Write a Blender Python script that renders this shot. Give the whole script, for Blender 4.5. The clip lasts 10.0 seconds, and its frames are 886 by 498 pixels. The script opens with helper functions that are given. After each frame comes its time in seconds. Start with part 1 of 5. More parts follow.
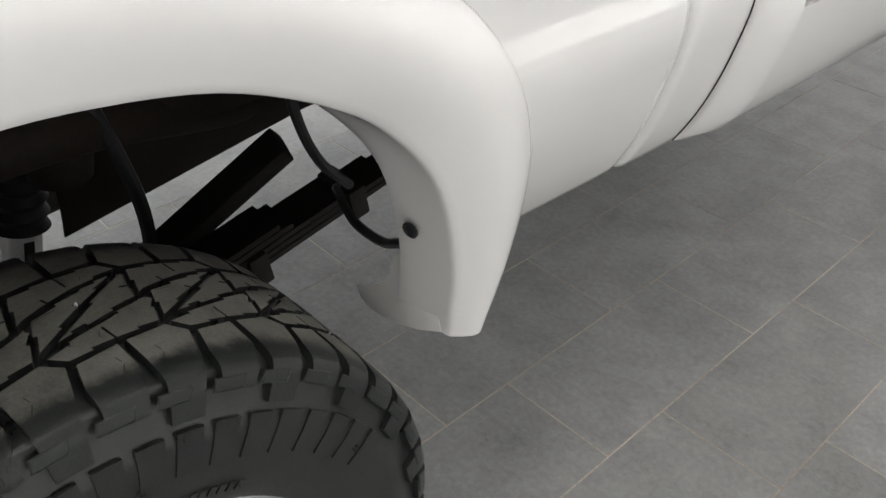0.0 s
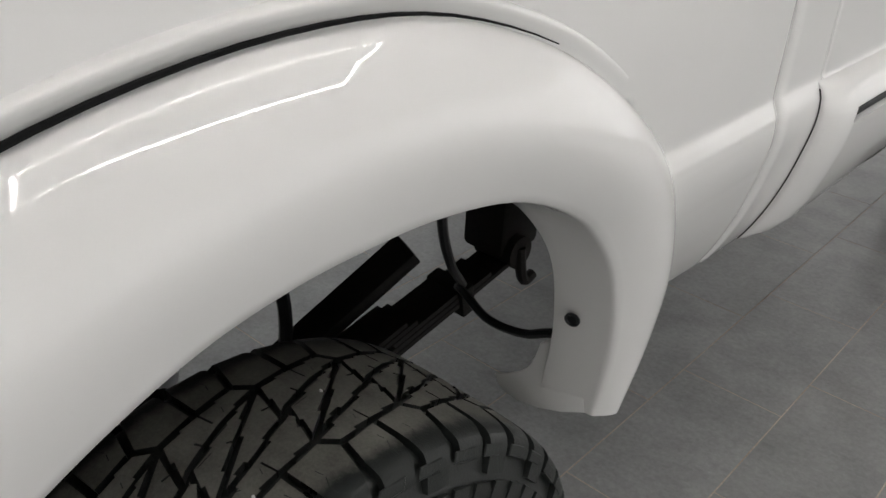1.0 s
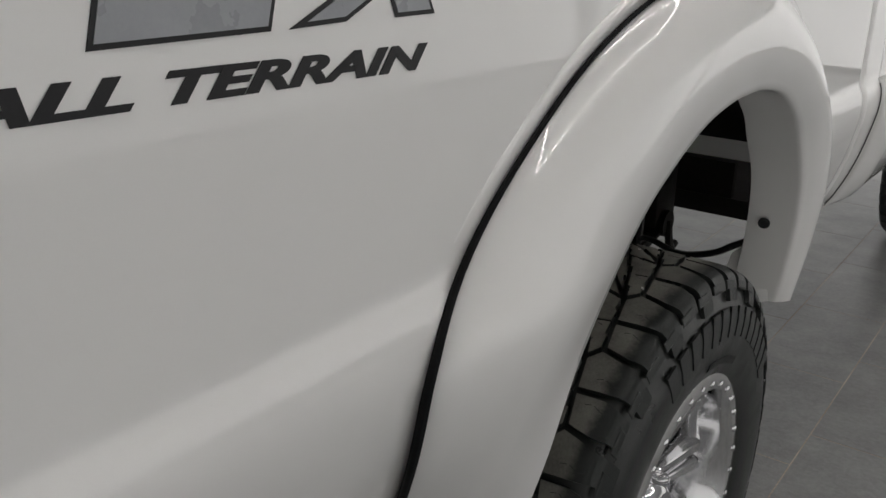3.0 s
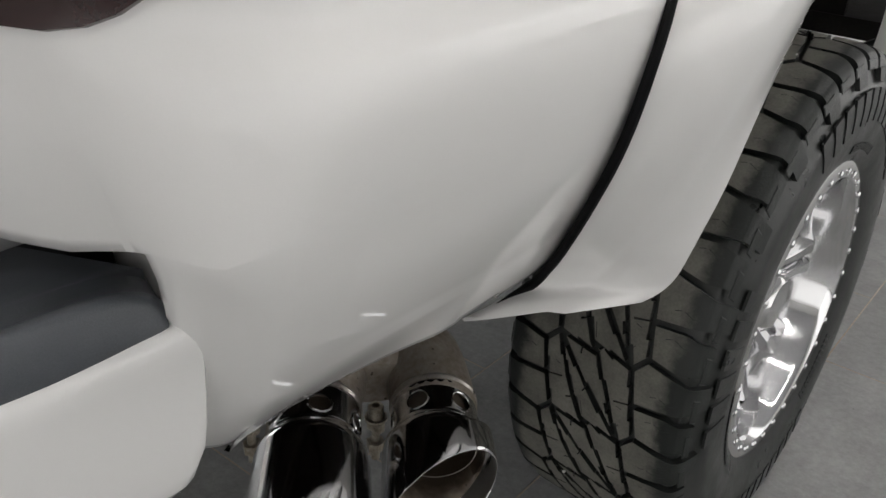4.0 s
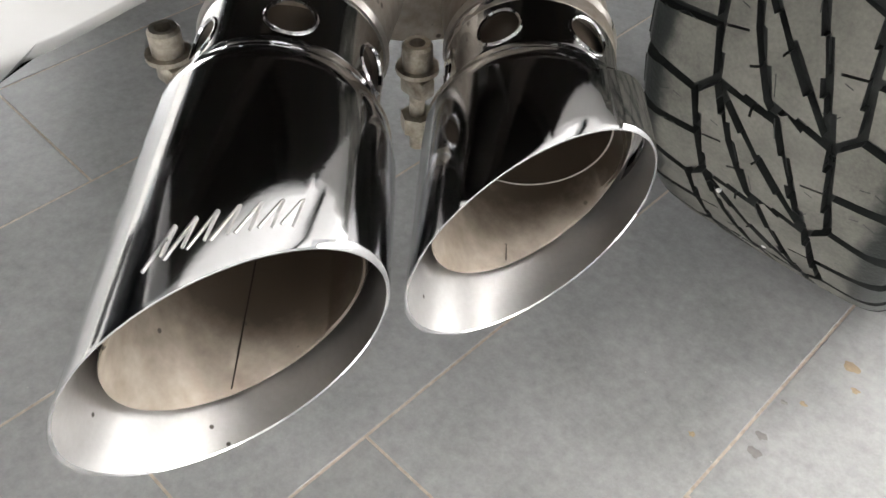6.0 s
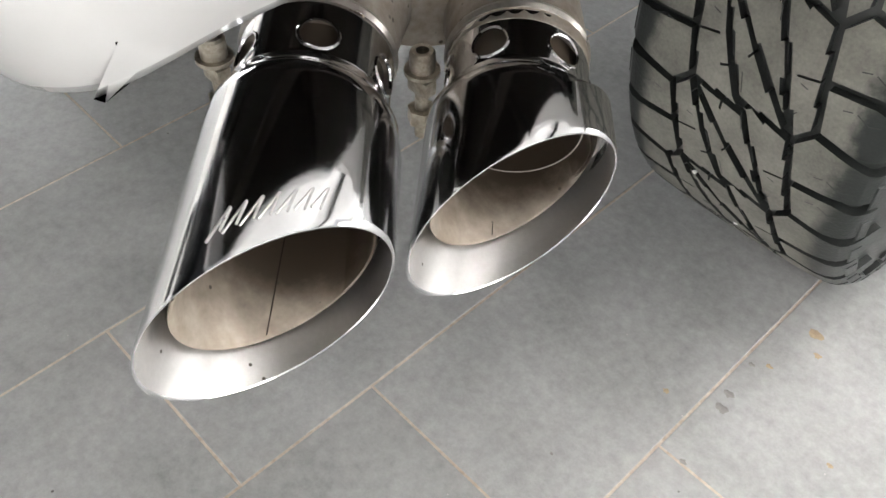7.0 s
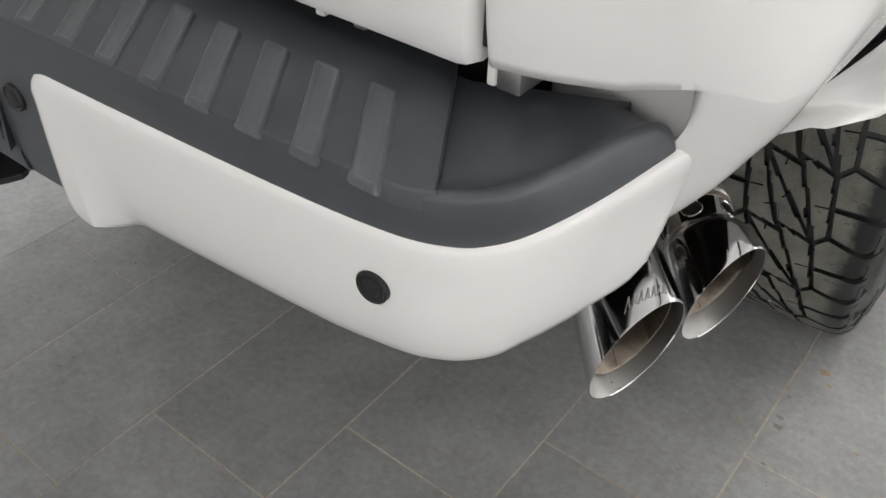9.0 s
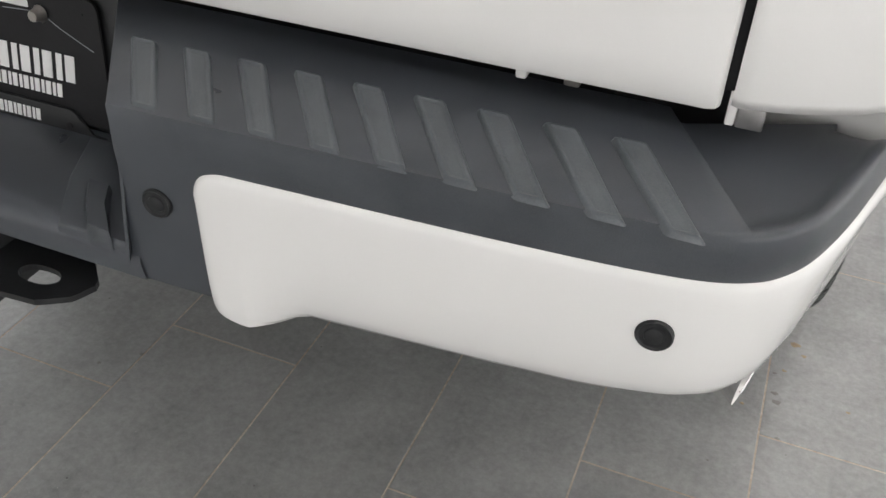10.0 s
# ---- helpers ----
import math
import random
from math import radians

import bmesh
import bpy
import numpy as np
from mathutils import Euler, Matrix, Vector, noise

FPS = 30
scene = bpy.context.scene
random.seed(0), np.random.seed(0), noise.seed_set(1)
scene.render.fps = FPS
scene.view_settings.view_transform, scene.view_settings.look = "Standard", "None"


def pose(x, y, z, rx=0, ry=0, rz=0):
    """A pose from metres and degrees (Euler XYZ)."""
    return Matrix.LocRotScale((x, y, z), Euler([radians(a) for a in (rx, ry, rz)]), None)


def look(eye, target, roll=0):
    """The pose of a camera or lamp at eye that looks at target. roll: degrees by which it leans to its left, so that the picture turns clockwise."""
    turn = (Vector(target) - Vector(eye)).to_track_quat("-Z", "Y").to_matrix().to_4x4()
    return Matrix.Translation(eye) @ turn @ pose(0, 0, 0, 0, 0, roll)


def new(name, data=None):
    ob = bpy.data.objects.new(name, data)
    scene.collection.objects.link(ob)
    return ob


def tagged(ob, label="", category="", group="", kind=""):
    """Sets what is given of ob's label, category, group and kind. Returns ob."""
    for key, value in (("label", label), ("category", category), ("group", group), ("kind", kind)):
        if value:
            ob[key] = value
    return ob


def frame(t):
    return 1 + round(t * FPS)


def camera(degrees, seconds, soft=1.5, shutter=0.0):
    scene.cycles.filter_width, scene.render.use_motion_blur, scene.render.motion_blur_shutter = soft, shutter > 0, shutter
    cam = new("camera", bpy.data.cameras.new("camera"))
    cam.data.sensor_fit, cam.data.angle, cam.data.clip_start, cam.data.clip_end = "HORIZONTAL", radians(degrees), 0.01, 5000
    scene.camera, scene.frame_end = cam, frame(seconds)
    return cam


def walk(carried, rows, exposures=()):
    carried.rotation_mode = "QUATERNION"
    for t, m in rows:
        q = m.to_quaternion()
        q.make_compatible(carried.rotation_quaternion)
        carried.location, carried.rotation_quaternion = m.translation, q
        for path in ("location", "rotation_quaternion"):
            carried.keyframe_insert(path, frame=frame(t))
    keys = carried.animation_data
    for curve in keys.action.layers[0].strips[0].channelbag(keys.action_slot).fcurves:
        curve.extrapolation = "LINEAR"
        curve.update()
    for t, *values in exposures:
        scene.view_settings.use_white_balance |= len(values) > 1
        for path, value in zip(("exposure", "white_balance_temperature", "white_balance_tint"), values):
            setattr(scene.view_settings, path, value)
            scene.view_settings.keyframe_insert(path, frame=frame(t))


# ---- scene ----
cam = camera(53.1, 10.0)
PATH = [
    (0, (1.652, 0.621, 1.492), (0.509, 1.758, 0.309), 2.1),
    (0.5, (1.592, 0.465, 1.514), (0.45, 1.682, 0.412), 2.5),
    (1, (1.522, 0.311, 1.545), (0.391, 1.642, 0.57), 3.2),
    (1.5, (1.49, 0.071, 1.547), (0.382, 1.516, 0.72), 3.5),
    (2, (1.463, -0.192, 1.535), (0.393, 1.328, 0.797), 3.6),
    (2.2, (1.461, -0.261, 1.522), (0.411, 1.278, 0.795), 3.5),
    (3.3, (1.478, -0.566, 1.381), (0.349, 0.937, 0.699), 0.4),
    (3.5, (1.436, -0.586, 1.360), (0.316, 0.910, 0.646), 0.7),
    (4, (1.364, -0.63, 1.228), (0.282, 0.767, 0.29), 2.8),
    (4.5, (1.269, -0.524, 1.037), (0.241, 0.732, -0.132), 1.6),
    (5, (1.201, -0.411, 0.937), (0.229, 0.707, -0.406), 1.3),
    (5.5, (1.139, -0.343, 0.886), (0.19, 0.694, -0.537), 1.6),
    (5.7, (1.131, -0.337, 0.878), (0.177, 0.688, -0.55), 1.7),
    (6.8, (1.147, -0.343, 0.919), (0.227, 0.605, -0.583), 2.5),
    (7, (1.181, -0.379, 0.96), (0.263, 0.569, -0.544), 2.7),
    (7.5, (1.293, -0.557, 1.133), (0.377, 0.381, -0.378), 2.6),
    (8, (1.362, -0.758, 1.271), (0.443, 0.18, -0.237), 2.5),
    (8.5, (1.289, -0.853, 1.309), (0.299, 0.209, -0.067), 2.6),
    (9, (1.15, -0.933, 1.29), (0.235, 0.303, 0.011), 1.9),
    (9.5, (0.982, -1.018, 1.274), (0.222, 0.355, 0.033), 2.3),
    (10, (0.829, -1.102, 1.299), (0.265, 0.384, 0.086), 2.4),
]
EXPOSURE = [(0, -1.56), (0.5, -1.57), (1, -2.02), (1.5, -2.45), (2, -2.55), (3.5, -2.33), (4, -1.8), (4.2, -1.6), (4.5, -1.02), (5, -0.46), (5.5, -0.18), (7, -0.08), (7.5, -0.36), (8, -0.47), (8.5, -0.85), (9, -1.2), (10, -1.03)]
walk(cam, [(t, look(eye, target, roll)) for t, eye, target, roll in PATH], exposures=EXPOSURE)

# ---- light ----
world = bpy.data.worlds.new("world")
scene.world = world
world.use_nodes = True
world.node_tree.nodes["Background"].inputs[0].default_value = (0.9, 0.95, 1.0, 1)
world.node_tree.nodes["Background"].inputs[1].default_value = 0.02
scene.view_settings.exposure = 0.0

ROOM = (-5.5, 5.5, -5.5, 9.0)
CEIL = 3.6


# ---- materials ----
def nodes_of(name):
    m = bpy.data.materials.new(name)
    m.use_nodes = True
    t = m.node_tree
    return m, t, t.nodes["Principled BSDF"]


def node(t, kind, **values):
    n = t.nodes.new(kind)
    for key, value in values.items():
        n.inputs[key.replace("_", " ")].default_value = value
    return n


def ramp(t, source, stops):
    r = t.nodes.new("ShaderNodeValToRGB")
    while len(r.color_ramp.elements) < len(stops):
        r.color_ramp.elements.new(0.5)
    for e, (at, c) in zip(r.color_ramp.elements, stops):
        e.position, e.color = at, (*c, 1) if len(c) == 3 else c
    t.links.new(source, r.inputs[0])
    return r.outputs[0]


def grey(v):
    return (v, v, v)


def surface(name, base, dark, rough, scale=8.0, fine=120.0, bump=0.05, metal=0.0, coat=0.0, spread=0.08):
    """Colour mottled at two scales, gloss that varies with it, and a fine relief."""
    m, t, p = nodes_of(name)
    co = t.nodes.new("ShaderNodeTexCoord")
    big = node(t, "ShaderNodeTexNoise", Scale=scale, Detail=4.0, Roughness=0.6)
    small = node(t, "ShaderNodeTexNoise", Scale=fine, Detail=3.0, Roughness=0.6)
    for n in (big, small):
        t.links.new(co.outputs["Object"], n.inputs["Vector"])
    both = t.nodes.new("ShaderNodeMath")
    both.operation = "MULTIPLY_ADD"
    both.inputs[1].default_value = 0.35
    t.links.new(small.outputs[0], both.inputs[0])
    half = t.nodes.new("ShaderNodeMath")
    half.operation = "MULTIPLY"
    half.inputs[1].default_value = 0.65
    t.links.new(big.outputs[0], half.inputs[0])
    t.links.new(half.outputs[0], both.inputs[2])
    t.links.new(ramp(t, both.outputs[0], [(0.32, dark), (0.66, base)]), p.inputs["Base Color"])
    t.links.new(ramp(t, big.outputs[0], [(0.3, grey(rough - spread)), (0.7, grey(rough + spread))]), p.inputs["Roughness"])
    p.inputs["Metallic"].default_value = metal
    p.inputs["Coat Weight"].default_value = coat
    p.inputs["Coat Roughness"].default_value = 0.04
    if bump:
        b = node(t, "ShaderNodeBump", Strength=bump, Distance=0.002)
        t.links.new(small.outputs[0], b.inputs["Height"])
        t.links.new(b.outputs[0], p.inputs["Normal"])
    return m


def glow(name, colour, strength):
    m, t, p = nodes_of(name)
    p.inputs["Emission Color"].default_value = (*colour, 1)
    p.inputs["Emission Strength"].default_value = strength
    return m


PAINT = surface("white_paint", (0.81, 0.805, 0.795), (0.785, 0.78, 0.77), 0.5, 3.0, 700.0, 0.0, 0.0, 1.0, 0.03)
PAINT.node_tree.nodes["Principled BSDF"].inputs["Specular IOR Level"].default_value = 0.1
PAINT.node_tree.nodes["Principled BSDF"].inputs["Coat Roughness"].default_value = 0.02
TRIM = surface("black_trim", (0.022, 0.023, 0.025), (0.014, 0.015, 0.016), 0.42, 20.0, 500.0, 0.12)
PAD = surface("step_pad_plastic", (0.072, 0.079, 0.091), (0.034, 0.039, 0.047), 0.35, 8.0, 900.0, 0.2)
SIDEWALL = surface("sidewall_rubber", (0.021, 0.0235, 0.0225), (0.010, 0.0115, 0.011), 0.34, 18.0, 300.0, 0.15)
CHROME = surface("chrome", (0.80, 0.80, 0.81), (0.70, 0.70, 0.71), 0.10, 14.0, 200.0, 0.02, 1.0, 0.0, 0.035)
SATIN = surface("satin_steel", (0.62, 0.61, 0.60), (0.52, 0.51, 0.50), 0.40, 12.0, 300.0, 0.05, 1.0)
STEEL = surface("bare_steel", (0.55, 0.53, 0.50), (0.36, 0.33, 0.30), 0.34, 16.0, 180.0, 0.1, 1.0)
ZINC = surface("zinc_plated_steel", (0.54, 0.50, 0.42), (0.20, 0.165, 0.125), 0.36, 60.0, 300.0, 0.1, 0.75)
FRAME = surface("frame_black", (0.022, 0.020, 0.018), (0.010, 0.009, 0.009), 0.6, 9.0, 120.0, 0.3)
BROWN = surface("undercoat", (0.026, 0.020, 0.016), (0.010, 0.008, 0.007), 0.7, 6.0, 90.0, 0.3)
RED = surface("red_lens", (0.15, 0.003, 0.004), (0.09, 0.002, 0.003), 0.12, 30.0, 200.0, 0.02, 0.0, 0.2)
BEZEL = surface("lamp_bezel", (0.030, 0.010, 0.010), (0.022, 0.008, 0.008), 0.15, 20.0, 200.0, 0.01)
WALL = surface("wall_paint", (0.74, 0.74, 0.72), (0.68, 0.68, 0.66), 0.7, 2.0, 60.0, 0.1)
CEILING = surface("ceiling_paint", (0.42, 0.42, 0.43), (0.37, 0.37, 0.38), 0.8, 2.0, 60.0, 0.1)
LED = glow("led_tube", (1.0, 0.97, 0.93), 148.0)
# glowing sheets behind unseen wall openings, added as fill for body and floor
DAY_FILL = glow("day_fill_backdrop", (1.0, 0.985, 0.965), 3.35)
SOFT_FILL = glow("soft_fill_backdrop", (1.0, 0.98, 0.96), 2.25)
BRIGHT_FILL = glow("bright_fill_backdrop", (0.97, 0.99, 1.0), 11.0)
WHITE = surface("white_print", (0.80, 0.80, 0.80), (0.74, 0.74, 0.74), 0.4, 20.0, 300.0, 0.02)
STEEL_PIPE = surface("stained_pipe", (0.43, 0.395, 0.35), (0.15, 0.115, 0.082), 0.42, 12.0, 110.0, 0.12, 0.5)


def specked(m, dark, scale, size):
    """Scattered small dark specks over a surface."""
    t = m.node_tree
    p = t.nodes["Principled BSDF"]
    base = p.inputs["Base Color"].links[0].from_socket
    geo = t.nodes.new("ShaderNodeNewGeometry")
    cells = node(t, "ShaderNodeTexVoronoi", Scale=scale)
    t.links.new(geo.outputs["Position"], cells.inputs["Vector"])
    near = ramp(t, cells.outputs["Distance"], [(size * 0.6, grey(1)), (size, grey(0))])
    some = t.nodes.new("ShaderNodeSeparateColor")
    t.links.new(cells.outputs["Color"], some.inputs[0])
    few = ramp(t, some.outputs[0], [(0.80, grey(0)), (0.83, grey(1))])
    both = t.nodes.new("ShaderNodeMath")
    both.operation = "MULTIPLY"
    t.links.new(near, both.inputs[0])
    t.links.new(few, both.inputs[1])
    mix = t.nodes.new("ShaderNodeMix")
    mix.data_type = "RGBA"
    t.links.new(both.outputs[0], mix.inputs[0])
    t.links.new(base, mix.inputs[6])
    mix.inputs[7].default_value = (*dark, 1)
    t.links.new(mix.outputs[2], p.inputs["Base Color"])




def soot_shade(mouth, along):
    """Heat-tanned steel with soot specks; the pipe's inner shade is painted as uneven darkening with depth."""
    m = surface("soot_shade_steel", (0.47, 0.41, 0.345), (0.21, 0.165, 0.12), 0.46, 14.0, 60.0, 0.06, 0.25)
    t = m.node_tree
    p = t.nodes["Principled BSDF"]
    tan = p.inputs["Base Color"].links[0].from_socket
    geo = t.nodes.new("ShaderNodeNewGeometry")
    run = t.nodes.new("ShaderNodeVectorMath")
    run.operation = "DOT_PRODUCT"
    t.links.new(geo.outputs["Position"], run.inputs[0])
    run.inputs[1].default_value = along
    patch = node(t, "ShaderNodeTexNoise", Scale=19.0, Detail=6.0, Roughness=0.65)
    t.links.new(geo.outputs["Position"], patch.inputs["Vector"])
    uneven = t.nodes.new("ShaderNodeMath")
    uneven.operation = "MULTIPLY_ADD"
    uneven.inputs[1].default_value = 0.11
    t.links.new(patch.outputs[0], uneven.inputs[0])
    t.links.new(run.outputs["Value"], uneven.inputs[2])
    # depth ramp: shade inside the pipe put into the colour, frayed by noise
    span = t.nodes.new("ShaderNodeMapRange")
    edge = Vector(mouth).dot(Vector(along)) + 0.055
    span.inputs[1].default_value, span.inputs[2].default_value = edge + 0.012, edge - 0.062
    t.links.new(uneven.outputs[0], span.inputs[0])
    mix = t.nodes.new("ShaderNodeMix")
    mix.data_type = "RGBA"
    t.links.new(span.outputs[0], mix.inputs[0])
    t.links.new(tan, mix.inputs[6])
    mix.inputs[7].default_value = (0.050, 0.037, 0.026, 1)
    t.links.new(mix.outputs[2], p.inputs["Base Color"])
    specked(m, (0.045, 0.035, 0.025), 105.0, 0.17)
    return m


specked(SATIN, (0.10, 0.09, 0.08), 75.0, 0.11)
specked(STEEL_PIPE, (0.06, 0.045, 0.035), 130.0, 0.26)


def tread_rubber():
    """Rubber with dust trodden into the running surface, cleaner and blacker over the shoulders."""
    m = surface("tyre_rubber", (0.188, 0.183, 0.161), (0.096, 0.095, 0.084), 0.72, 16.0, 260.0, 0.25)
    t = m.node_tree
    p = t.nodes["Principled BSDF"]
    dusty = p.inputs["Base Color"].links[0].from_socket
    co = t.nodes.new("ShaderNodeTexCoord")
    split = t.nodes.new("ShaderNodeSeparateXYZ")
    t.links.new(co.outputs["Object"], split.inputs[0])
    across = t.nodes.new("ShaderNodeMath")
    across.operation = "ABSOLUTE"
    t.links.new(split.outputs[0], across.inputs[0])
    dust_shade = node(t, "ShaderNodeTexNoise", Scale=22.0, Detail=5.0, Roughness=0.7)
    t.links.new(co.outputs["Object"], dust_shade.inputs["Vector"])
    add = t.nodes.new("ShaderNodeMath")
    add.operation = "MULTIPLY_ADD"
    add.inputs[1].default_value = 0.045
    t.links.new(dust_shade.outputs[0], add.inputs[0])
    t.links.new(across.outputs[0], add.inputs[2])
    clean = ramp(t, add.outputs[0], [(0.124, grey(0)), (0.142, grey(1))])
    mix = t.nodes.new("ShaderNodeMix")
    mix.data_type = "RGBA"
    t.links.new(clean, mix.inputs[0])
    t.links.new(dusty, mix.inputs[6])
    mix.inputs[7].default_value = (0.019, 0.0215, 0.0205, 1)
    t.links.new(mix.outputs[2], p.inputs["Base Color"])
    t.links.new(ramp(t, add.outputs[0], [(0.124, grey(0.75)), (0.142, grey(0.36))]), p.inputs["Roughness"])
    return m


RUBBER = tread_rubber()

STRIP = surface("strip_rubber", (0.007, 0.007, 0.008), (0.004, 0.004, 0.004), 0.7, 20.0, 300.0, 0.05)
# lighter than the pad for scuffed rib tops and their sheen, as colour
RIB = surface("scuff_sheen_plastic", (0.108, 0.121, 0.132), (0.054, 0.063, 0.072), 0.36, 16.0, 600.0, 0.2)
GREYFILL = surface("decal_grey", (0.30, 0.31, 0.33), (0.26, 0.27, 0.29), 0.3, 20.0, 300.0, 0.02)
INK = surface("decal_black", (0.02, 0.02, 0.022), (0.014, 0.014, 0.015), 0.35, 20.0, 300.0, 0.02)
for dull, level in ((RUBBER, 0.25), (SIDEWALL, 0.4), (TRIM, 0.3), (PAD, 0.62), (RIB, 0.7), (FRAME, 0.15), (BROWN, 0.15), (INK, 0.2), (STRIP, 0.1)):
    dull.node_tree.nodes["Principled BSDF"].inputs["Specular IOR Level"].default_value = level


# ---- building ----
def mesh_of(name, bm, material, smooth=35):
    me = bpy.data.meshes.new(name)
    bm.normal_update()
    bm.to_mesh(me)
    bm.free()
    me.materials.append(material)
    if smooth:
        me.polygons.foreach_set("use_smooth", [True] * len(me.polygons))
        me.set_sharp_from_angle(angle=radians(smooth))
    return me


def part(name, bm, material, parent=None, label="", smooth=35):
    ob = new(name, mesh_of(name, bm, material, smooth))
    ob.parent = parent
    return tagged(ob, label)


def empty(name, x=0, y=0, z=0, parent=None):
    ob = new(name)
    ob.location = (x, y, z)
    ob.parent = parent
    return ob


def grid(bm, rows, close_u=False, close_v=False):
    """Quads between rows of points of one length."""
    vs = [[bm.verts.new(p) for p in r] for r in rows]
    n, k = len(vs), len(vs[0])
    for a in range(n if close_u else n - 1):
        for b in range(k if close_v else k - 1):
            c, d = (a + 1) % n, (b + 1) % k
            bm.faces.new((vs[a][b], vs[c][b], vs[c][d], vs[a][d]))
    return vs


def slab(rows, thick, toward):
    """A sheet with thickness: rows of points, and a copy moved by thick along toward(p)."""
    bm = bmesh.new()
    grid(bm, rows)
    back = [[Vector(p) + thick * Vector(toward(p)) for p in r] for r in rows]
    grid(bm, [r[::-1] for r in back])
    edge = [*rows[0], *[r[-1] for r in rows[1:]], *rows[-1][::-1][1:], *[r[0] for r in rows[::-1][1:-1]]]
    inner = [*back[0], *[r[-1] for r in back[1:]], *back[-1][::-1][1:], *[r[0] for r in back[::-1][1:-1]]]
    grid(bm, [inner, edge], close_v=True)
    bmesh.ops.remove_doubles(bm, verts=bm.verts, dist=1e-5)
    bmesh.ops.recalc_face_normals(bm, faces=bm.faces)
    return bm


def box(sx, sy, sz, at=(0, 0, 0), turn=None, bevel=0.0, seg=2, bm=None):
    own = bm or bmesh.new()
    got = bmesh.ops.create_cube(own, size=1)["verts"]
    bmesh.ops.scale(own, vec=(sx, sy, sz), verts=got)
    if bevel:
        edges = list({e for v in got for e in v.link_edges})
        got = list({v for f in bmesh.ops.bevel(own, geom=edges, offset=bevel, segments=seg, affect="EDGES", profile=0.5)["faces"] for v in f.verts} | {v for v in got if v.is_valid})
    m = Matrix.Translation(at) @ (turn.to_4x4() if turn else Matrix.Identity(4))
    bmesh.ops.transform(own, matrix=m, verts=got)
    return own


def frame_of(d):
    d = Vector(d).normalized()
    a = d.cross(Vector((0, 0, 1)) if abs(d.z) < 0.95 else Vector((1, 0, 0))).normalized()
    return a, a.cross(d).normalized(), d


def lathe(profile, at, axis, seg=48, bm=None, cap=False):
    """profile: (along, radius) pairs turned about axis through at."""
    own = bm or bmesh.new()
    a, b, d = frame_of(axis)
    rows = [[Vector(at) + d * s + (a * math.cos(w) + b * math.sin(w)) * r for w in (2 * math.pi * k / seg for k in range(seg))] for s, r in profile]
    vs = grid(own, rows, close_v=True)
    if cap:
        own.faces.new(vs[0][::-1])
        own.faces.new(vs[-1])
    return own


def smooth_line(points, n):
    """n points along a Catmull-Rom line through the points."""
    p = [Vector(q) for q in points]
    p = [2 * p[0] - p[1], *p, 2 * p[-1] - p[-2]]
    out = []
    for k in range(n):
        u = k / (n - 1) * (len(p) - 3)
        i = min(int(u), len(p) - 4)
        f = u - i
        a, b, c, d = p[i : i + 4]
        out.append(0.5 * (2 * b + (c - a) * f + (2 * a - 5 * b + 4 * c - d) * f * f + (3 * b - a - 3 * c + d) * f**3))
    return out


def tube(points, radius, seg=10, bm=None, n=0):
    own = bm or bmesh.new()
    line = smooth_line(points, n) if n else [Vector(p) for p in points]
    rows = []
    last = None
    for k, p in enumerate(line):
        d = (line[min(k + 1, len(line) - 1)] - line[max(k - 1, 0)]).normalized()
        a = (last - d * last.dot(d)).normalized() if last else frame_of(d)[0]
        last = a
        b = d.cross(a)
        r = radius[k] if isinstance(radius, list) else radius
        rows.append([p + (a * math.cos(w) + b * math.sin(w)) * r for w in (2 * math.pi * j / seg for j in range(seg))])
    vs = grid(own, rows, close_v=True)
    own.faces.new(vs[0][::-1])
    own.faces.new(vs[-1])
    return own


def prism(outline, depth, at, ax, ay, bevel=0.0, bm=None):
    """A closed 2D outline in the plane of ax and ay at a place, grown by depth along ax x ay."""
    own = bm or bmesh.new()
    ax, ay = Vector(ax), Vector(ay)
    up = ax.cross(ay).normalized()
    low = [own.verts.new(Vector(at) + ax * u + ay * v) for u, v in outline]
    top = [own.verts.new(v.co + up * depth) for v in low]
    n = len(low)
    sides = [own.faces.new((low[k], low[(k + 1) % n], top[(k + 1) % n], top[k])) for k in range(n)]
    lid = own.faces.new(top)
    own.faces.new(low[::-1])
    if bevel:
        bmesh.ops.bevel(own, geom=list(lid.edges), offset=bevel, segments=2, affect="EDGES", profile=0.5)
    return own


def rounded(w, h, r, n=5):
    pts = []
    for cx, cy, a in ((w / 2 - r, h / 2 - r, 0), (r - w / 2, h / 2 - r, 90), (r - w / 2, r - h / 2, 180), (w / 2 - r, r - h / 2, 270)):
        pts += [(cx + r * math.cos(radians(a + 90 * k / n)), cy + r * math.sin(radians(a + 90 * k / n))) for k in range(n + 1)]
    return pts


def lerp(x, xs, ys):
    return float(np.interp(x, xs, ys))


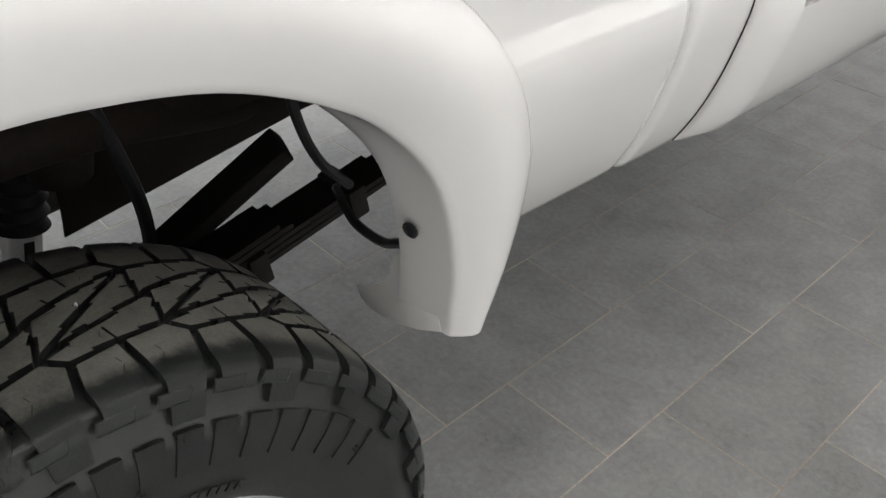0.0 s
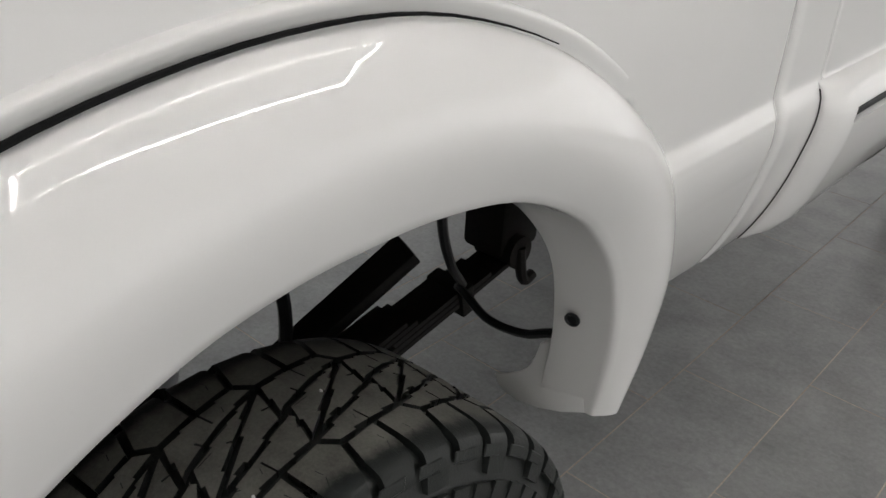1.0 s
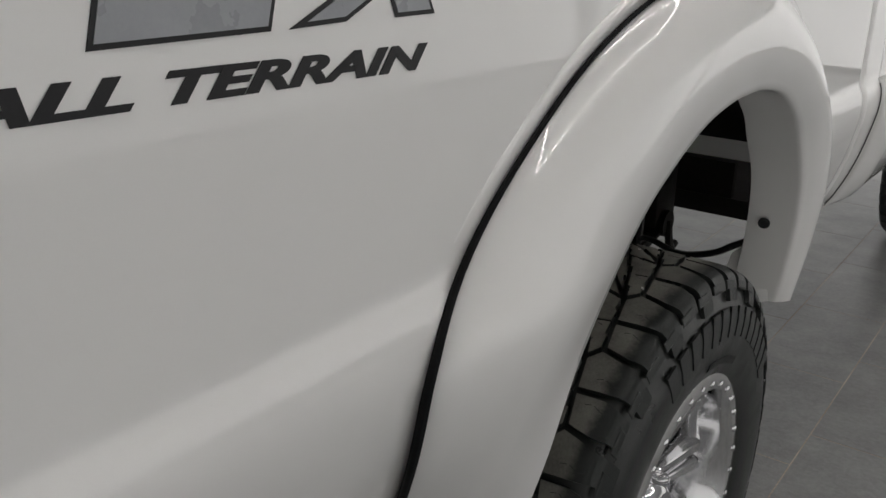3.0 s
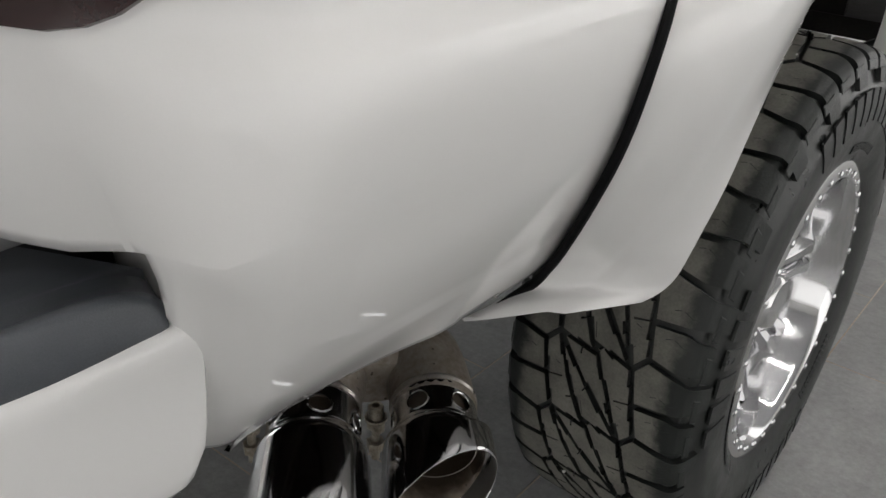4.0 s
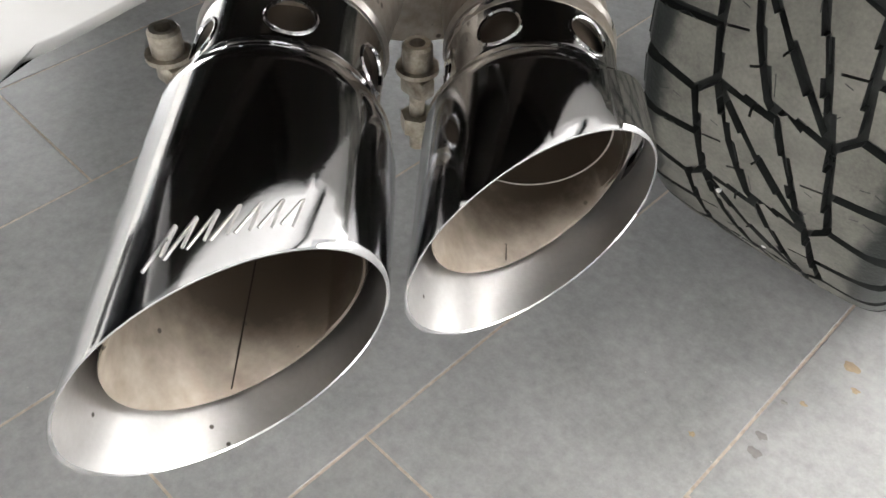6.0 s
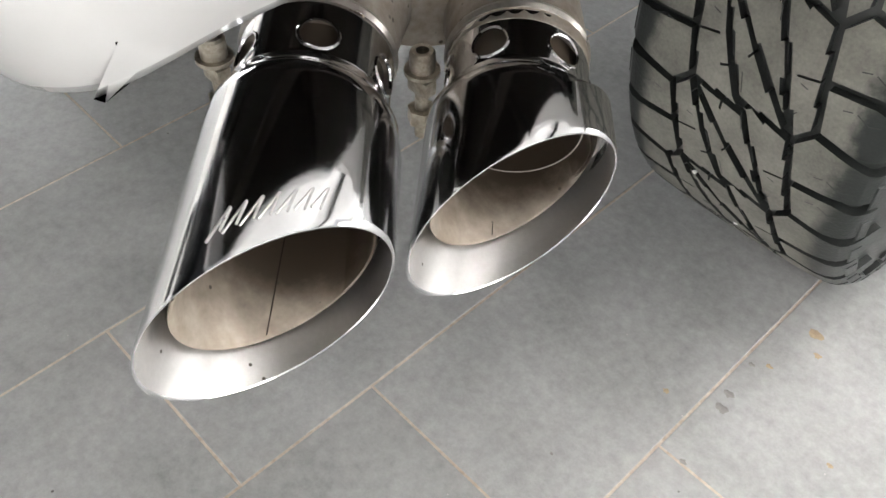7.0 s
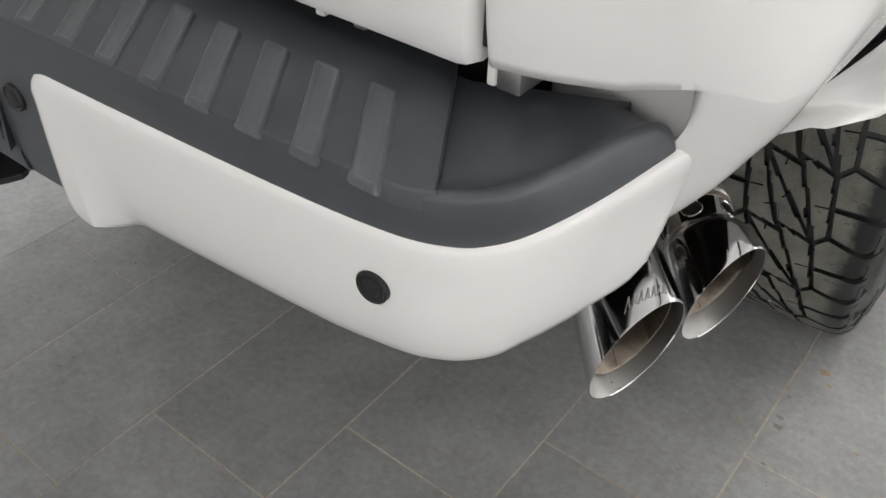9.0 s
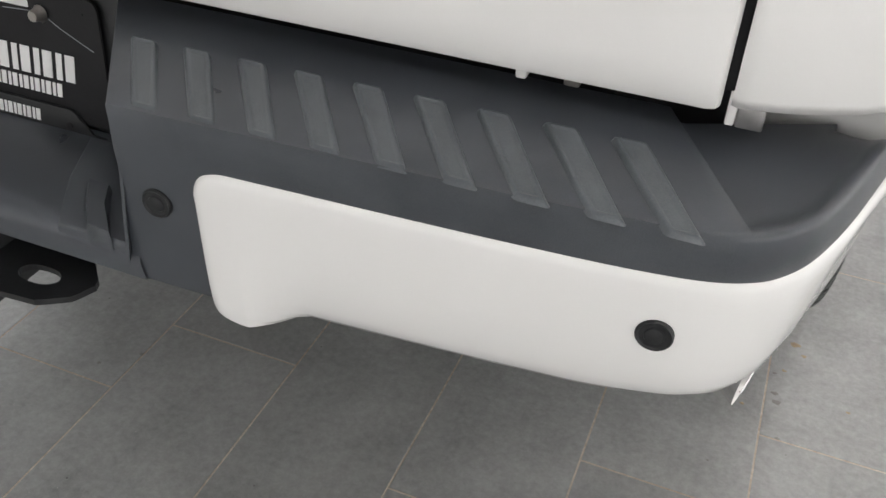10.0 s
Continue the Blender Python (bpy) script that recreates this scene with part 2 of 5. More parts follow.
# ---- the room ----
def open_wall(name, length, openings, at, turn, outside=DAY_FILL):
    """A wall along its own x with openings (from, to, low, high) that go through it, an added fill glow behind."""
    base = empty(name, *at)
    base.rotation_euler = (0, 0, radians(turn))
    tagged(base, "plain off-white showroom wall, out of view, its bright openings added for fill", "wall", kind="structure")
    edge = -length / 2
    for a, b, low, high in openings:
        part("pier", box(a - edge, 0.2, CEIL, ((a + edge) / 2, 0, CEIL / 2)), WALL, base, smooth=0)
        part("lintel", box(b - a, 0.2, CEIL - high, ((a + b) / 2, 0, (CEIL + high) / 2)), WALL, base, smooth=0)
        if low > 0.01:
            part("sill", box(b - a, 0.2, low, ((a + b) / 2, 0, low / 2)), WALL, base, smooth=0)
        edge = b
        for z in (low + 0.03, high - 0.03):
            part("frame_bar", box(b - a - 0.24, 0.09, 0.06, ((a + b) / 2, 0, z)), TRIM, base)
    part("pier", box(length / 2 - edge, 0.2, CEIL, ((length / 2 + edge) / 2, 0, CEIL / 2)), WALL, base, smooth=0)
    a, b = min(o[0] for o in openings) - 1.5, max(o[1] for o in openings) + 1.5
    sky = part("backdrop", box(b - a, 0.02, 5.0, ((a + b) / 2, -0.8, 2.0)), outside, base, smooth=0)
    return base


def room():
    x0, x1, y0, y1 = ROOM
    open_wall("wall_north", x1 - x0 + 0.4, [(-5.55, 5.55, 0.05, 2.7)], ((x0 + x1) / 2, y1 + 0.1, 0), 180)
    open_wall("wall_east", y1 - y0, [(-7.15, 7.15, 0.05, 2.7)], (x1 + 0.1, (y0 + y1) / 2, 0), 90)
    open_wall("wall_west", y1 - y0, [(-6.75, 0.95, 0.05, 2.7)], (x0 - 0.1, (y0 + y1) / 2, 0), -90, BRIGHT_FILL)
    open_wall("wall_south", x1 - x0 + 0.4, [(-5.55, 5.55, 0.05, 2.7)], ((x0 + x1) / 2, y0 - 0.1, 0), 0, SOFT_FILL)
    tagged(part("ceiling", box(x1 - x0 + 0.4, y1 - y0 + 0.4, 0.2, ((x0 + x1) / 2, (y0 + y1) / 2, CEIL + 0.1)), CEILING, smooth=0), "dark grey showroom ceiling", "ceiling", kind="structure")


def led_frame(x, y, w, h, z):
    thing = tagged(empty("ceiling_light", x, y, z), "slim rectangular outline of white light tubes under the ceiling, out of view", "ceiling light", "outline lights on the ceiling")
    for sx, sy, px, py in ((0.03, h, -w / 2, 0), (0.03, h, w / 2, 0), (w - 0.03, 0.03, 0, -h / 2), (w - 0.03, 0.03, 0, h / 2)):
        part("tube", box(sx, sy, 0.03, (px, py, 0), bevel=0.008), LED, thing)
    for py in (-h / 2, h / 2):
        part("hanger", box(0.012, 0.012, CEIL - z - 0.015, (0, py, (CEIL - z) / 2 + 0.0075)), STEEL, thing)
    return thing


room()
# the first light is known by its reflection; the other three are added fill
for fx, fy, fw, fh in ((2.05, 1.65, 1.4, 2.5), (-2.05, 1.65, 1.4, 2.5), (-2.05, 5.6, 1.4, 2.5), (1.45, -2.1, 0.6, 0.9)):
    led_frame(fx, fy, fw, fh, 3.3)

# ---- the truck ----
truck = tagged(empty("pickup_truck"), "lifted white pickup truck with chrome exhaust tips, parked on the tiles", "pickup truck")
AXLE = Vector((0.905, 0.765, 0.452))
RADIUS = 0.452


SIDE_Z = np.linspace(0.55, 1.56, 1011)
SIDE_X = np.interp(SIDE_Z, [0.60, 0.69, 0.72, 0.78, 0.85, 0.92, 0.98, 1.02, 1.045, 1.065, 1.088, 1.101, 1.109, 1.115, 1.124, 1.30, 1.44, 1.46, 1.475, 1.50, 1.56], [0.80, 0.862, 0.886, 0.931, 0.976, 1.012, 1.034, 1.0425, 1.0455, 1.0455, 1.0425, 1.0370, 1.0326, 1.0303, 1.0295, 1.030, 1.024, 1.019, 1.003, 0.95, 0.83])
for sweep in range(3):
    wide = np.where(SIDE_Z < 1.0, 21, np.where(SIDE_Z < 1.07, 9, np.where(SIDE_Z < 1.13, 2, 4)))
    SIDE_X = np.array([SIDE_X[max(0, k - w) : k + w + 1].mean() if w <= k < len(SIDE_X) - w else SIDE_X[k] for k, w in enumerate(wide)])


def side_x(z):
    return lerp(z, SIDE_Z, SIDE_X)


def belly(y, z):
    """The lower side stands out further towards the cab."""
    f = min(1.0, max(0.0, (1.02 - z) / 0.30))
    return 0.036 * f * f * (3 - 2 * f) * lerp(y, [1.25, 1.7], [0, 1])


SEAM = [(0.911, -0.004, 0.735), (0.904, 0.052, 0.727), (0.897, 0.108, 0.716), (0.906, 0.132, 0.724), (0.921, 0.132, 0.748), (0.943, 0.118, 0.782), (0.990, 0.080, 0.864), (1.030, 0.052, 0.951), (1.047, 0.053, 1.040), (1.032, 0.115, 1.115), (1.030, 0.206, 1.196), (1.030, 0.348, 1.284), (1.030, 0.514, 1.342), (1.030, 0.700, 1.366), (1.030, 0.880, 1.350), (1.030, 1.080, 1.278), (1.030, 1.250, 1.165), (1.034, 1.345, 1.050), (1.030, 1.378, 0.920), (1.012, 1.368, 0.800), (0.995, 1.330, 0.690)]
OPEN = [(0.985, 0.232, 0.688), (0.995, 0.252, 0.695), (1.003, 0.260, 0.706), (1.011, 0.261, 0.722), (1.018, 0.259, 0.742), (1.029, 0.257, 0.780), (1.045, 0.267, 0.850), (1.058, 0.295, 0.950), (1.064, 0.348, 1.030), (1.068, 0.416, 1.100), (1.070, 0.490, 1.146), (1.071, 0.575, 1.181), (1.072, 0.650, 1.197), (1.072, 0.720, 1.202), (1.068, 0.820, 1.197), (1.064, 0.940, 1.173), (1.058, 1.050, 1.122), (1.049, 1.137, 1.056), (1.045, 1.208, 0.960), (1.034, 1.249, 0.825), (1.015, 1.263, 0.689)]
RAKE = 0.018


def drop(y):
    """How much lower the body sits towards the nose."""
    return RAKE * max(0.0, y - 0.15)


N_ARCH = 101
SEAM_LINE, OPEN_LINE = smooth_line(SEAM, N_ARCH), smooth_line(OPEN, N_ARCH)
HUB = Vector((0, 0.72, 0.75))


def in_arch(y, z):
    """Whether a place on the side lies inside the seam line, seen from the side."""
    pts = [(p.y, p.z) for p in SEAM_LINE[::2]] + [(1.29, 0.3), (0.03, 0.3)]
    hit = False
    for (ay, az), (by, bz) in zip(pts, pts[1:] + pts[:1]):
        if (az > z) != (bz > z) and y < ay + (z - az) / (bz - az) * (by - ay):
            hit = not hit
    return hit


def seam_gap(y, z):
    return min((p.y - y) ** 2 + (p.z - z) ** 2 for p in SEAM_LINE[::2]) ** 0.5


NOTCH = 1.0


POST_Z, POST_R = [0.69, 0.80, 0.90, 0.95, 0.975, 1.0, 1.03, 1.06, 1.10], [0.048, 0.054, 0.058, 0.058, 0.059, 0.064, 0.084, 0.104, 0.11]
POST_EDGE = 0.952


def bow(x):
    """How far the rear face swells towards the tailgate."""
    return lerp(x, [0.80, 0.83, 0.86, 0.89, 0.92, 0.95, 0.975], [0.044, 0.038, 0.030, 0.0195, 0.010, 0.003, 0.0])


def bed_side():
    """The right bed side: shoulder line, tucked sill, wheel opening and the rounded rear corner post."""
    cols = [("side", y) for y in np.linspace(1.702, -0.27, 150)] + [("turn", a) for a in np.linspace(6, 90, 14)] + [("join", f) for f in (0.25, 0.5, 0.7, 0.85, 1.0)] + [("rear", f) for f in (0.15, 0.3, 0.45, 0.6, 0.75, 0.9, 0.96, 1.0, 1.1)]
    zs = np.concatenate([np.linspace(0.692, NOTCH, 26), [NOTCH + 0.001], np.linspace(NOTCH + 0.008, 1.065, 10), np.linspace(1.07, 1.13, 25), np.linspace(1.15, 1.43, 20), np.linspace(1.442, 1.50, 10)])

    def place(kind, u, z):
        x = side_x(z) - 0.010 * lerp(z, [0.96, 1.06], [1, 0]) * (lerp(u, [-0.27, -0.02], [1, 0]) if kind == "side" else 1)
        flat = z
        z = z + lerp(z, [0.69, 0.80], [1, 0]) * (lerp(u, [-0.27, -0.20, -0.10, -0.02], [0.010, 0.0115, 0.008, 0.0]) if kind == "side" else 0.010)
        if kind != "side":
            wide = lerp(flat, POST_Z, POST_R)
            edge = min(POST_EDGE, x - wide - 0.002)
            at = {"turn": x - wide + wide * math.cos(radians(u)), "join": x - wide + (edge - x + wide) * u, "rear": edge + (0.813 - edge) * min(1.0, u) if flat > NOTCH else edge}[kind]
            dip = lerp(at, [0.81, 0.86, 0.907, 0.949, 0.975, 0.990, 1.003, 1.013, 1.025, 1.037], [0.968, 0.967, 0.969, 0.981, 0.988, 0.989, 0.987, 0.985, 0.991, NOTCH]) - NOTCH
            z = z + dip * (lerp(flat, [NOTCH, 1.10], [1, 0]) if flat > NOTCH else lerp(flat, [0.90, NOTCH], [0, 1]))
        if kind == "side":
            roll = max(0.0, (u - 1.678) / 0.024)
            if u > 1.25 and z < 1.0:
                low = lerp(u, [1.25, 1.7], [0.692, 0.790])
                z = low + (z - 0.692) * (1.0 - low) / 0.308
                x = side_x(z) + belly(u, z)
            foot = lerp(u, [-0.24, -0.04, 0.30], [0, 1, 1]) * lerp(flat, [0.69, 0.82], [1, 0])
            if u < 0.6 and foot > 0:
                z = z + 0.040 * foot
                x = x + (side_x(z) + 0.010 * foot - x) * lerp(u, [-0.24, -0.04], [0, 1])
            return (x - 0.024 * (1 - math.sqrt(max(0.0, 1 - roll * roll))), u, z - drop(u))
        r = lerp(flat, POST_Z, POST_R)
        back = lerp(flat, [0.69, 0.72, 0.75, 0.80, 0.85, 0.90, 0.94, 0.97, NOTCH, 1.03, 1.06], [-0.292, -0.305, -0.316, -0.332, -0.347, -0.361, -0.371, -0.380, -0.390, -0.397, -0.402])
        cy = back + r
        if kind == "turn":
            a = radians(u)
            at = x - r + r * math.cos(a)
            return (at, cy - r * math.sin(a) - (bow(at) if flat > NOTCH else 0), z)
        end = 0.813
        inward = lerp(z, [0.85, 0.90, 0.92, 0.953, 1.0], [0.0, 0.001, 0.004, 0.018, 0.030])
        if kind == "join":
            return (at, back - bow(at) if flat > NOTCH else back + inward * (0.35 * u + 0.65 * u * u), z)
        if flat <= NOTCH:
            return (edge - 0.17 * u, back + inward + 0.055 * u, z)
        if u > 1:
            return (end, back + 0.09 - bow(end), z)
        return (at, back - bow(at) + (0.004 if u == 1.0 else 0), z)

    bm = bmesh.new()
    keep = {}
    for i, (kind, u) in enumerate(cols):
        for j, z in enumerate(zs):
            if kind == "side" and in_arch(u, z - drop(u)) and seam_gap(u, z - drop(u)) > 0.035:
                continue
            keep[i, j] = bm.verts.new(place(kind, u, z))
    for i in range(len(cols) - 1):
        for j in range(len(zs) - 1):
            if zs[j] == NOTCH and cols[i + 1][0] == "rear":
                continue
            c = [(i, j), (i + 1, j), (i + 1, j + 1), (i, j + 1)]
            if all(q in keep for q in c):
                bm.faces.new([keep[q] for q in c])
    bmesh.ops.recalc_face_normals(bm, faces=bm.faces)
    ob = part("bed_side", bm, PAINT, truck, "white bed side with a soft shoulder line", smooth=60)
    s = ob.modifiers.new("thickness", "SOLIDIFY")
    s.thickness, s.offset = 0.005, -1
    # closing ledge under the corner post
    under = lambda x: lerp(x, [0.81, 0.86, 0.907, 0.935, 0.950], [0.970, 0.969, 0.971, 0.979, 0.983])
    low = [[(x, -0.300, under(x) + 0.004), (x, -0.384 - bow(x), under(x))] for x in np.linspace(0.822, POST_EDGE - 0.006, 9)]
    part("post_ledge", slab(low, 0.004, lambda p: (0, 0, 1)), PAINT, ob)
    return ob


def arch_lip():
    """The stamped lip of the bed side around the flare."""
    rows = []
    span = SEAM_LINE[46 : N_ARCH - 22]
    for k, s in enumerate(span):
        away = Vector((0, s.y - HUB.y, s.z - HUB.z)).normalized()
        fade = min(1.0, k / 16, (len(span) - 1 - k) / 10)
        row = []
        for d in (-0.010, 0.0, 0.006, 0.012, 0.016, 0.018, 0.0195, 0.0205, 0.0215, 0.0225, 0.0235, 0.0245, 0.028):
            q = s + away * d
            h = fade * lerp(d, [-0.010, 0.0, 0.012, 0.0165, 0.0195, 0.0220, 0.0245], [0.0005, 0.0005, 0.0072, 0.0092, 0.0086, 0.0052, 0.0]) + lerp(d, [0.0225, 0.0255, 0.03], [0.0003, -0.002, -0.004])
            row.append(Vector((side_x(q.z + drop(q.y)) + h, q.y, q.z)))
        rows.append(row)
    bm = bmesh.new()
    grid(bm, rows)
    bmesh.ops.recalc_face_normals(bm, faces=bm.faces)
    if sum(f.normal.x for f in bm.faces) < 0:
        bmesh.ops.reverse_faces(bm, faces=bm.faces)
    return part("arch_lip", bm, PAINT, truck, smooth=60)


def flare():
    rows = []
    for k, (s, o) in enumerate(zip(SEAM_LINE, OPEN_LINE)):
        away = Vector((0, o.y - HUB.y, o.z - HUB.z)).normalized()
        pts = []
        f_end = max(0.0, (k - 20) / (N_ARCH - 21))
        rim = lerp(k, [0, 12, 22, 40], [0.15, 0.30, 0.60, 1.0])
        full = lerp(k, [0, 20, 30, 42], [0.04, 0.14, 0.40, 1.0])
        for f in np.linspace(0, 1, 17):
            p = s.lerp(o, f)
            p = p + Vector((0.036 * full * math.sin(math.pi * f) * (1 - 0.3 * f), 0, 0))
            pts.append(p + Vector((0.013 * (rim if f < 0.5 else 1) * min(1, f / 0.06) ** 0.6, 0, 0)))
        tip = pts[-1]
        deep = lerp(f_end, [0.0, 0.3, 0.62, 0.80, 1.0], [0.10, 0.10, 0.055, 0.075, 0.072])
        flat = lerp(f_end, [0.50, 0.72], [0.0, 1.0])
        pts += [tip + Vector((-0.004, 0, 0)) - away * 0.0025, tip + Vector((-0.010, 0, 0)) - away * 0.0035, tip + Vector((-0.020, 0, 0)) - away * (0.0035 * flat - 0.001 * (1 - flat))]
        pts += [Vector((tip.x - 0.020 - deep * f, tip.y, tip.z)) + away * ((0.004 + 0.04 * f) * (1 - flat) - (0.0035 + 0.011 * f) * flat) for f in (0.4, 0.75, 1.0)]
        rows.append(pts)
    bm = bmesh.new()
    vs = grid(bm, rows)
    # rounded-off foot of both legs
    bm.faces.new(vs[0][::-1])
    bm.faces.new(vs[-1])
    bmesh.ops.recalc_face_normals(bm, faces=bm.faces)
    ob = part("fender_flare", bm, PAINT, truck, "wide white fender flare over the rear wheel", smooth=50)
    s = ob.modifiers.new("thickness", "SOLIDIFY")
    s.thickness, s.offset = 0.004, -1
    b = ob.modifiers.new("round", "BEVEL")
    b.width, b.segments, b.limit_method, b.angle_limit = 0.006, 3, "ANGLE", radians(50)
    strip = [p + Vector((lerp(p.z, [0.95, 1.1], [0.004, 0.006]), 0, 0)) + Vector((0, p.y - HUB.y, p.z - HUB.z)).normalized() * 0.003 for p in SEAM_LINE[6 : N_ARCH - 26]]
    taper = [lerp(k, [0, 3, 8, 32, 43, 60, 68], [0.001, 0.0035, 0.0058, 0.0055, 0.0036, 0.0024, 0.0007]) for k in range(len(strip))]
    part("seam_strip", tube(strip, taper, 8), STRIP, ob, "black rubber edge strip")
    bolt = lathe([(0, 0.0), (0, 0.0115), (0.003, 0.0115), (0.004, 0.009), (0.002, 0.007), (0.002, 0.0)], (0.9935, 1.2195, 0.8674), (0.16, -0.96, -0.15), 24)
    bmesh.ops.remove_doubles(bolt, verts=bolt.verts, dist=1e-6)
    part("flare_bolt", bolt, TRIM, ob, "black bolt in its hole")
    # the foot of the front leg runs on inwards as a hooked flange
    foot = [(1.012, 0.6895), (0.975, 0.673), (0.938, 0.662), (0.905, 0.658), (0.880, 0.662), (0.864, 0.673), (0.857, 0.690), (0.878, 0.700), (0.901, 0.714), (0.914, 0.728), (0.922, 0.745), (0.928, 0.780), (0.950, 0.800), (1.000, 0.790)]
    part("flange", prism(foot, 0.004, (0, 1.1296, 0), (1, 0.13, 0), (0, 0, 1), 0.0012), PAINT, ob)
    part("lip_slot", box(0.012, 0.045, 0.005, (1.02, 0.985, 1.158), Euler((radians(-27), 0, 0)).to_matrix(), 0.002), TRIM, ob, "black slot in the lip")
    return ob


# ---- wheels ----
PITCHES = 22
STEP = 2 * math.pi * RADIUS / PITCHES * 1000


def tyre_profile():
    """Half the tyre's outline from the crown to the bead, as (across, radius), evenly fine, in millimetres."""
    pts = [(0, 452), (40, 452), (80, 451), (106, 450), (125, 447.5), (138, 442), (145.5, 433), (150, 421), (153.5, 408), (158, 390), (161, 365), (162, 340), (160, 312), (154, 285), (144, 262), (134, 250)]
    line = smooth_line([(x, r, 0) for x, r in pts], 140)
    run, out = 0.0, []
    for k, p in enumerate(line):
        run += (p - line[k - 1]).length if k else 0
        d = (line[min(k + 1, 139)] - line[max(k - 1, 0)]).normalized()
        out.append((run, p.x, p.y, -d.y, d.x))
    return np.array(out)


PROFILE = tyre_profile()


def on_tyre(w, v, h):
    """Across w, along v, height h over the tread, all in millimetres, to a place about the hub."""
    a = abs(w)
    x, r, nx, nr = (np.interp(a, PROFILE[:, 0], PROFILE[:, k]) for k in (1, 2, 3, 4))
    x, r = (x + nx * h) / 1000, (r + nr * h) / 1000
    turn = v / (RADIUS * 1000)
    return (math.copysign(x, w), r * math.cos(turn), r * math.sin(turn))


def shrink(poly, by):
    """The polygon with every edge moved inwards."""
    n = len(poly)
    area = sum(poly[k][0] * poly[(k + 1) % n][1] - poly[(k + 1) % n][0] * poly[k][1] for k in range(n))
    p = poly if area > 0 else poly[::-1]
    lines = []
    for k in range(n):
        (ax, ay), (bx, by_) = p[k], p[(k + 1) % n]
        dx, dy = bx - ax, by_ - ay
        size = math.hypot(dx, dy)
        lines.append((ax - dy / size * by, ay + dx / size * by, dx, dy))
    out = []
    for k in range(n):
        ax, ay, adx, ady = lines[k - 1]
        bx, by_, bdx, bdy = lines[k]
        den = adx * bdy - ady * bdx
        if abs(den) < 1e-6 * math.hypot(adx, ady) * math.hypot(bdx, bdy):
            out.append((bx, by_))
            continue
        f = ((bx - ax) * bdy - (by_ - ay) * bdx) / den
        out.append((ax + adx * f, ay + ady * f))
    return out


def slot(poly, edge, at, length, lean, width=1.3):
    """A narrow cut into the polygon from one of its edges."""
    (ax, ay), (bx, by) = poly[edge], poly[(edge + 1) % len(poly)]
    dx, dy = bx - ax, by - ay
    size = math.hypot(dx, dy)
    dx, dy = dx / size, dy / size
    mx, my = ax + dx * size * at, ay + dy * size * at
    a = radians(lean)
    ix, iy = -dy * math.cos(a) + dx * math.sin(a), dx * math.cos(a) + dy * math.sin(a)
    cut = [(mx - dx * width, my - dy * width), (mx + ix * length - dx * width, my + iy * length - dy * width), (mx + ix * length + dx * width, my + iy * length + dy * width), (mx + dx * width, my + dy * width)]
    return poly[: edge + 1] + cut + poly[edge + 1 :]


def jogged(poly):
    """The polygon with a small step half way along its long edges."""
    out = []
    for k, a in enumerate(poly):
        b = poly[(k + 1) % len(poly)]
        out.append(a)
        size = math.hypot(b[0] - a[0], b[1] - a[1])
        if size > 34:
            p, q = (a, b) if a[1] < b[1] else (b, a)
            nx, ny = -(q[1] - p[1]) / size * 2.0, (q[0] - p[0]) / size * 2.0
            m = ((a[0] + b[0]) / 2, (a[1] + b[1]) / 2)
            step = [(m[0] + nx, m[1] + ny), (m[0] - nx, m[1] - ny)]
            out += step if (p, q) == (a, b) else step[::-1]
    return out


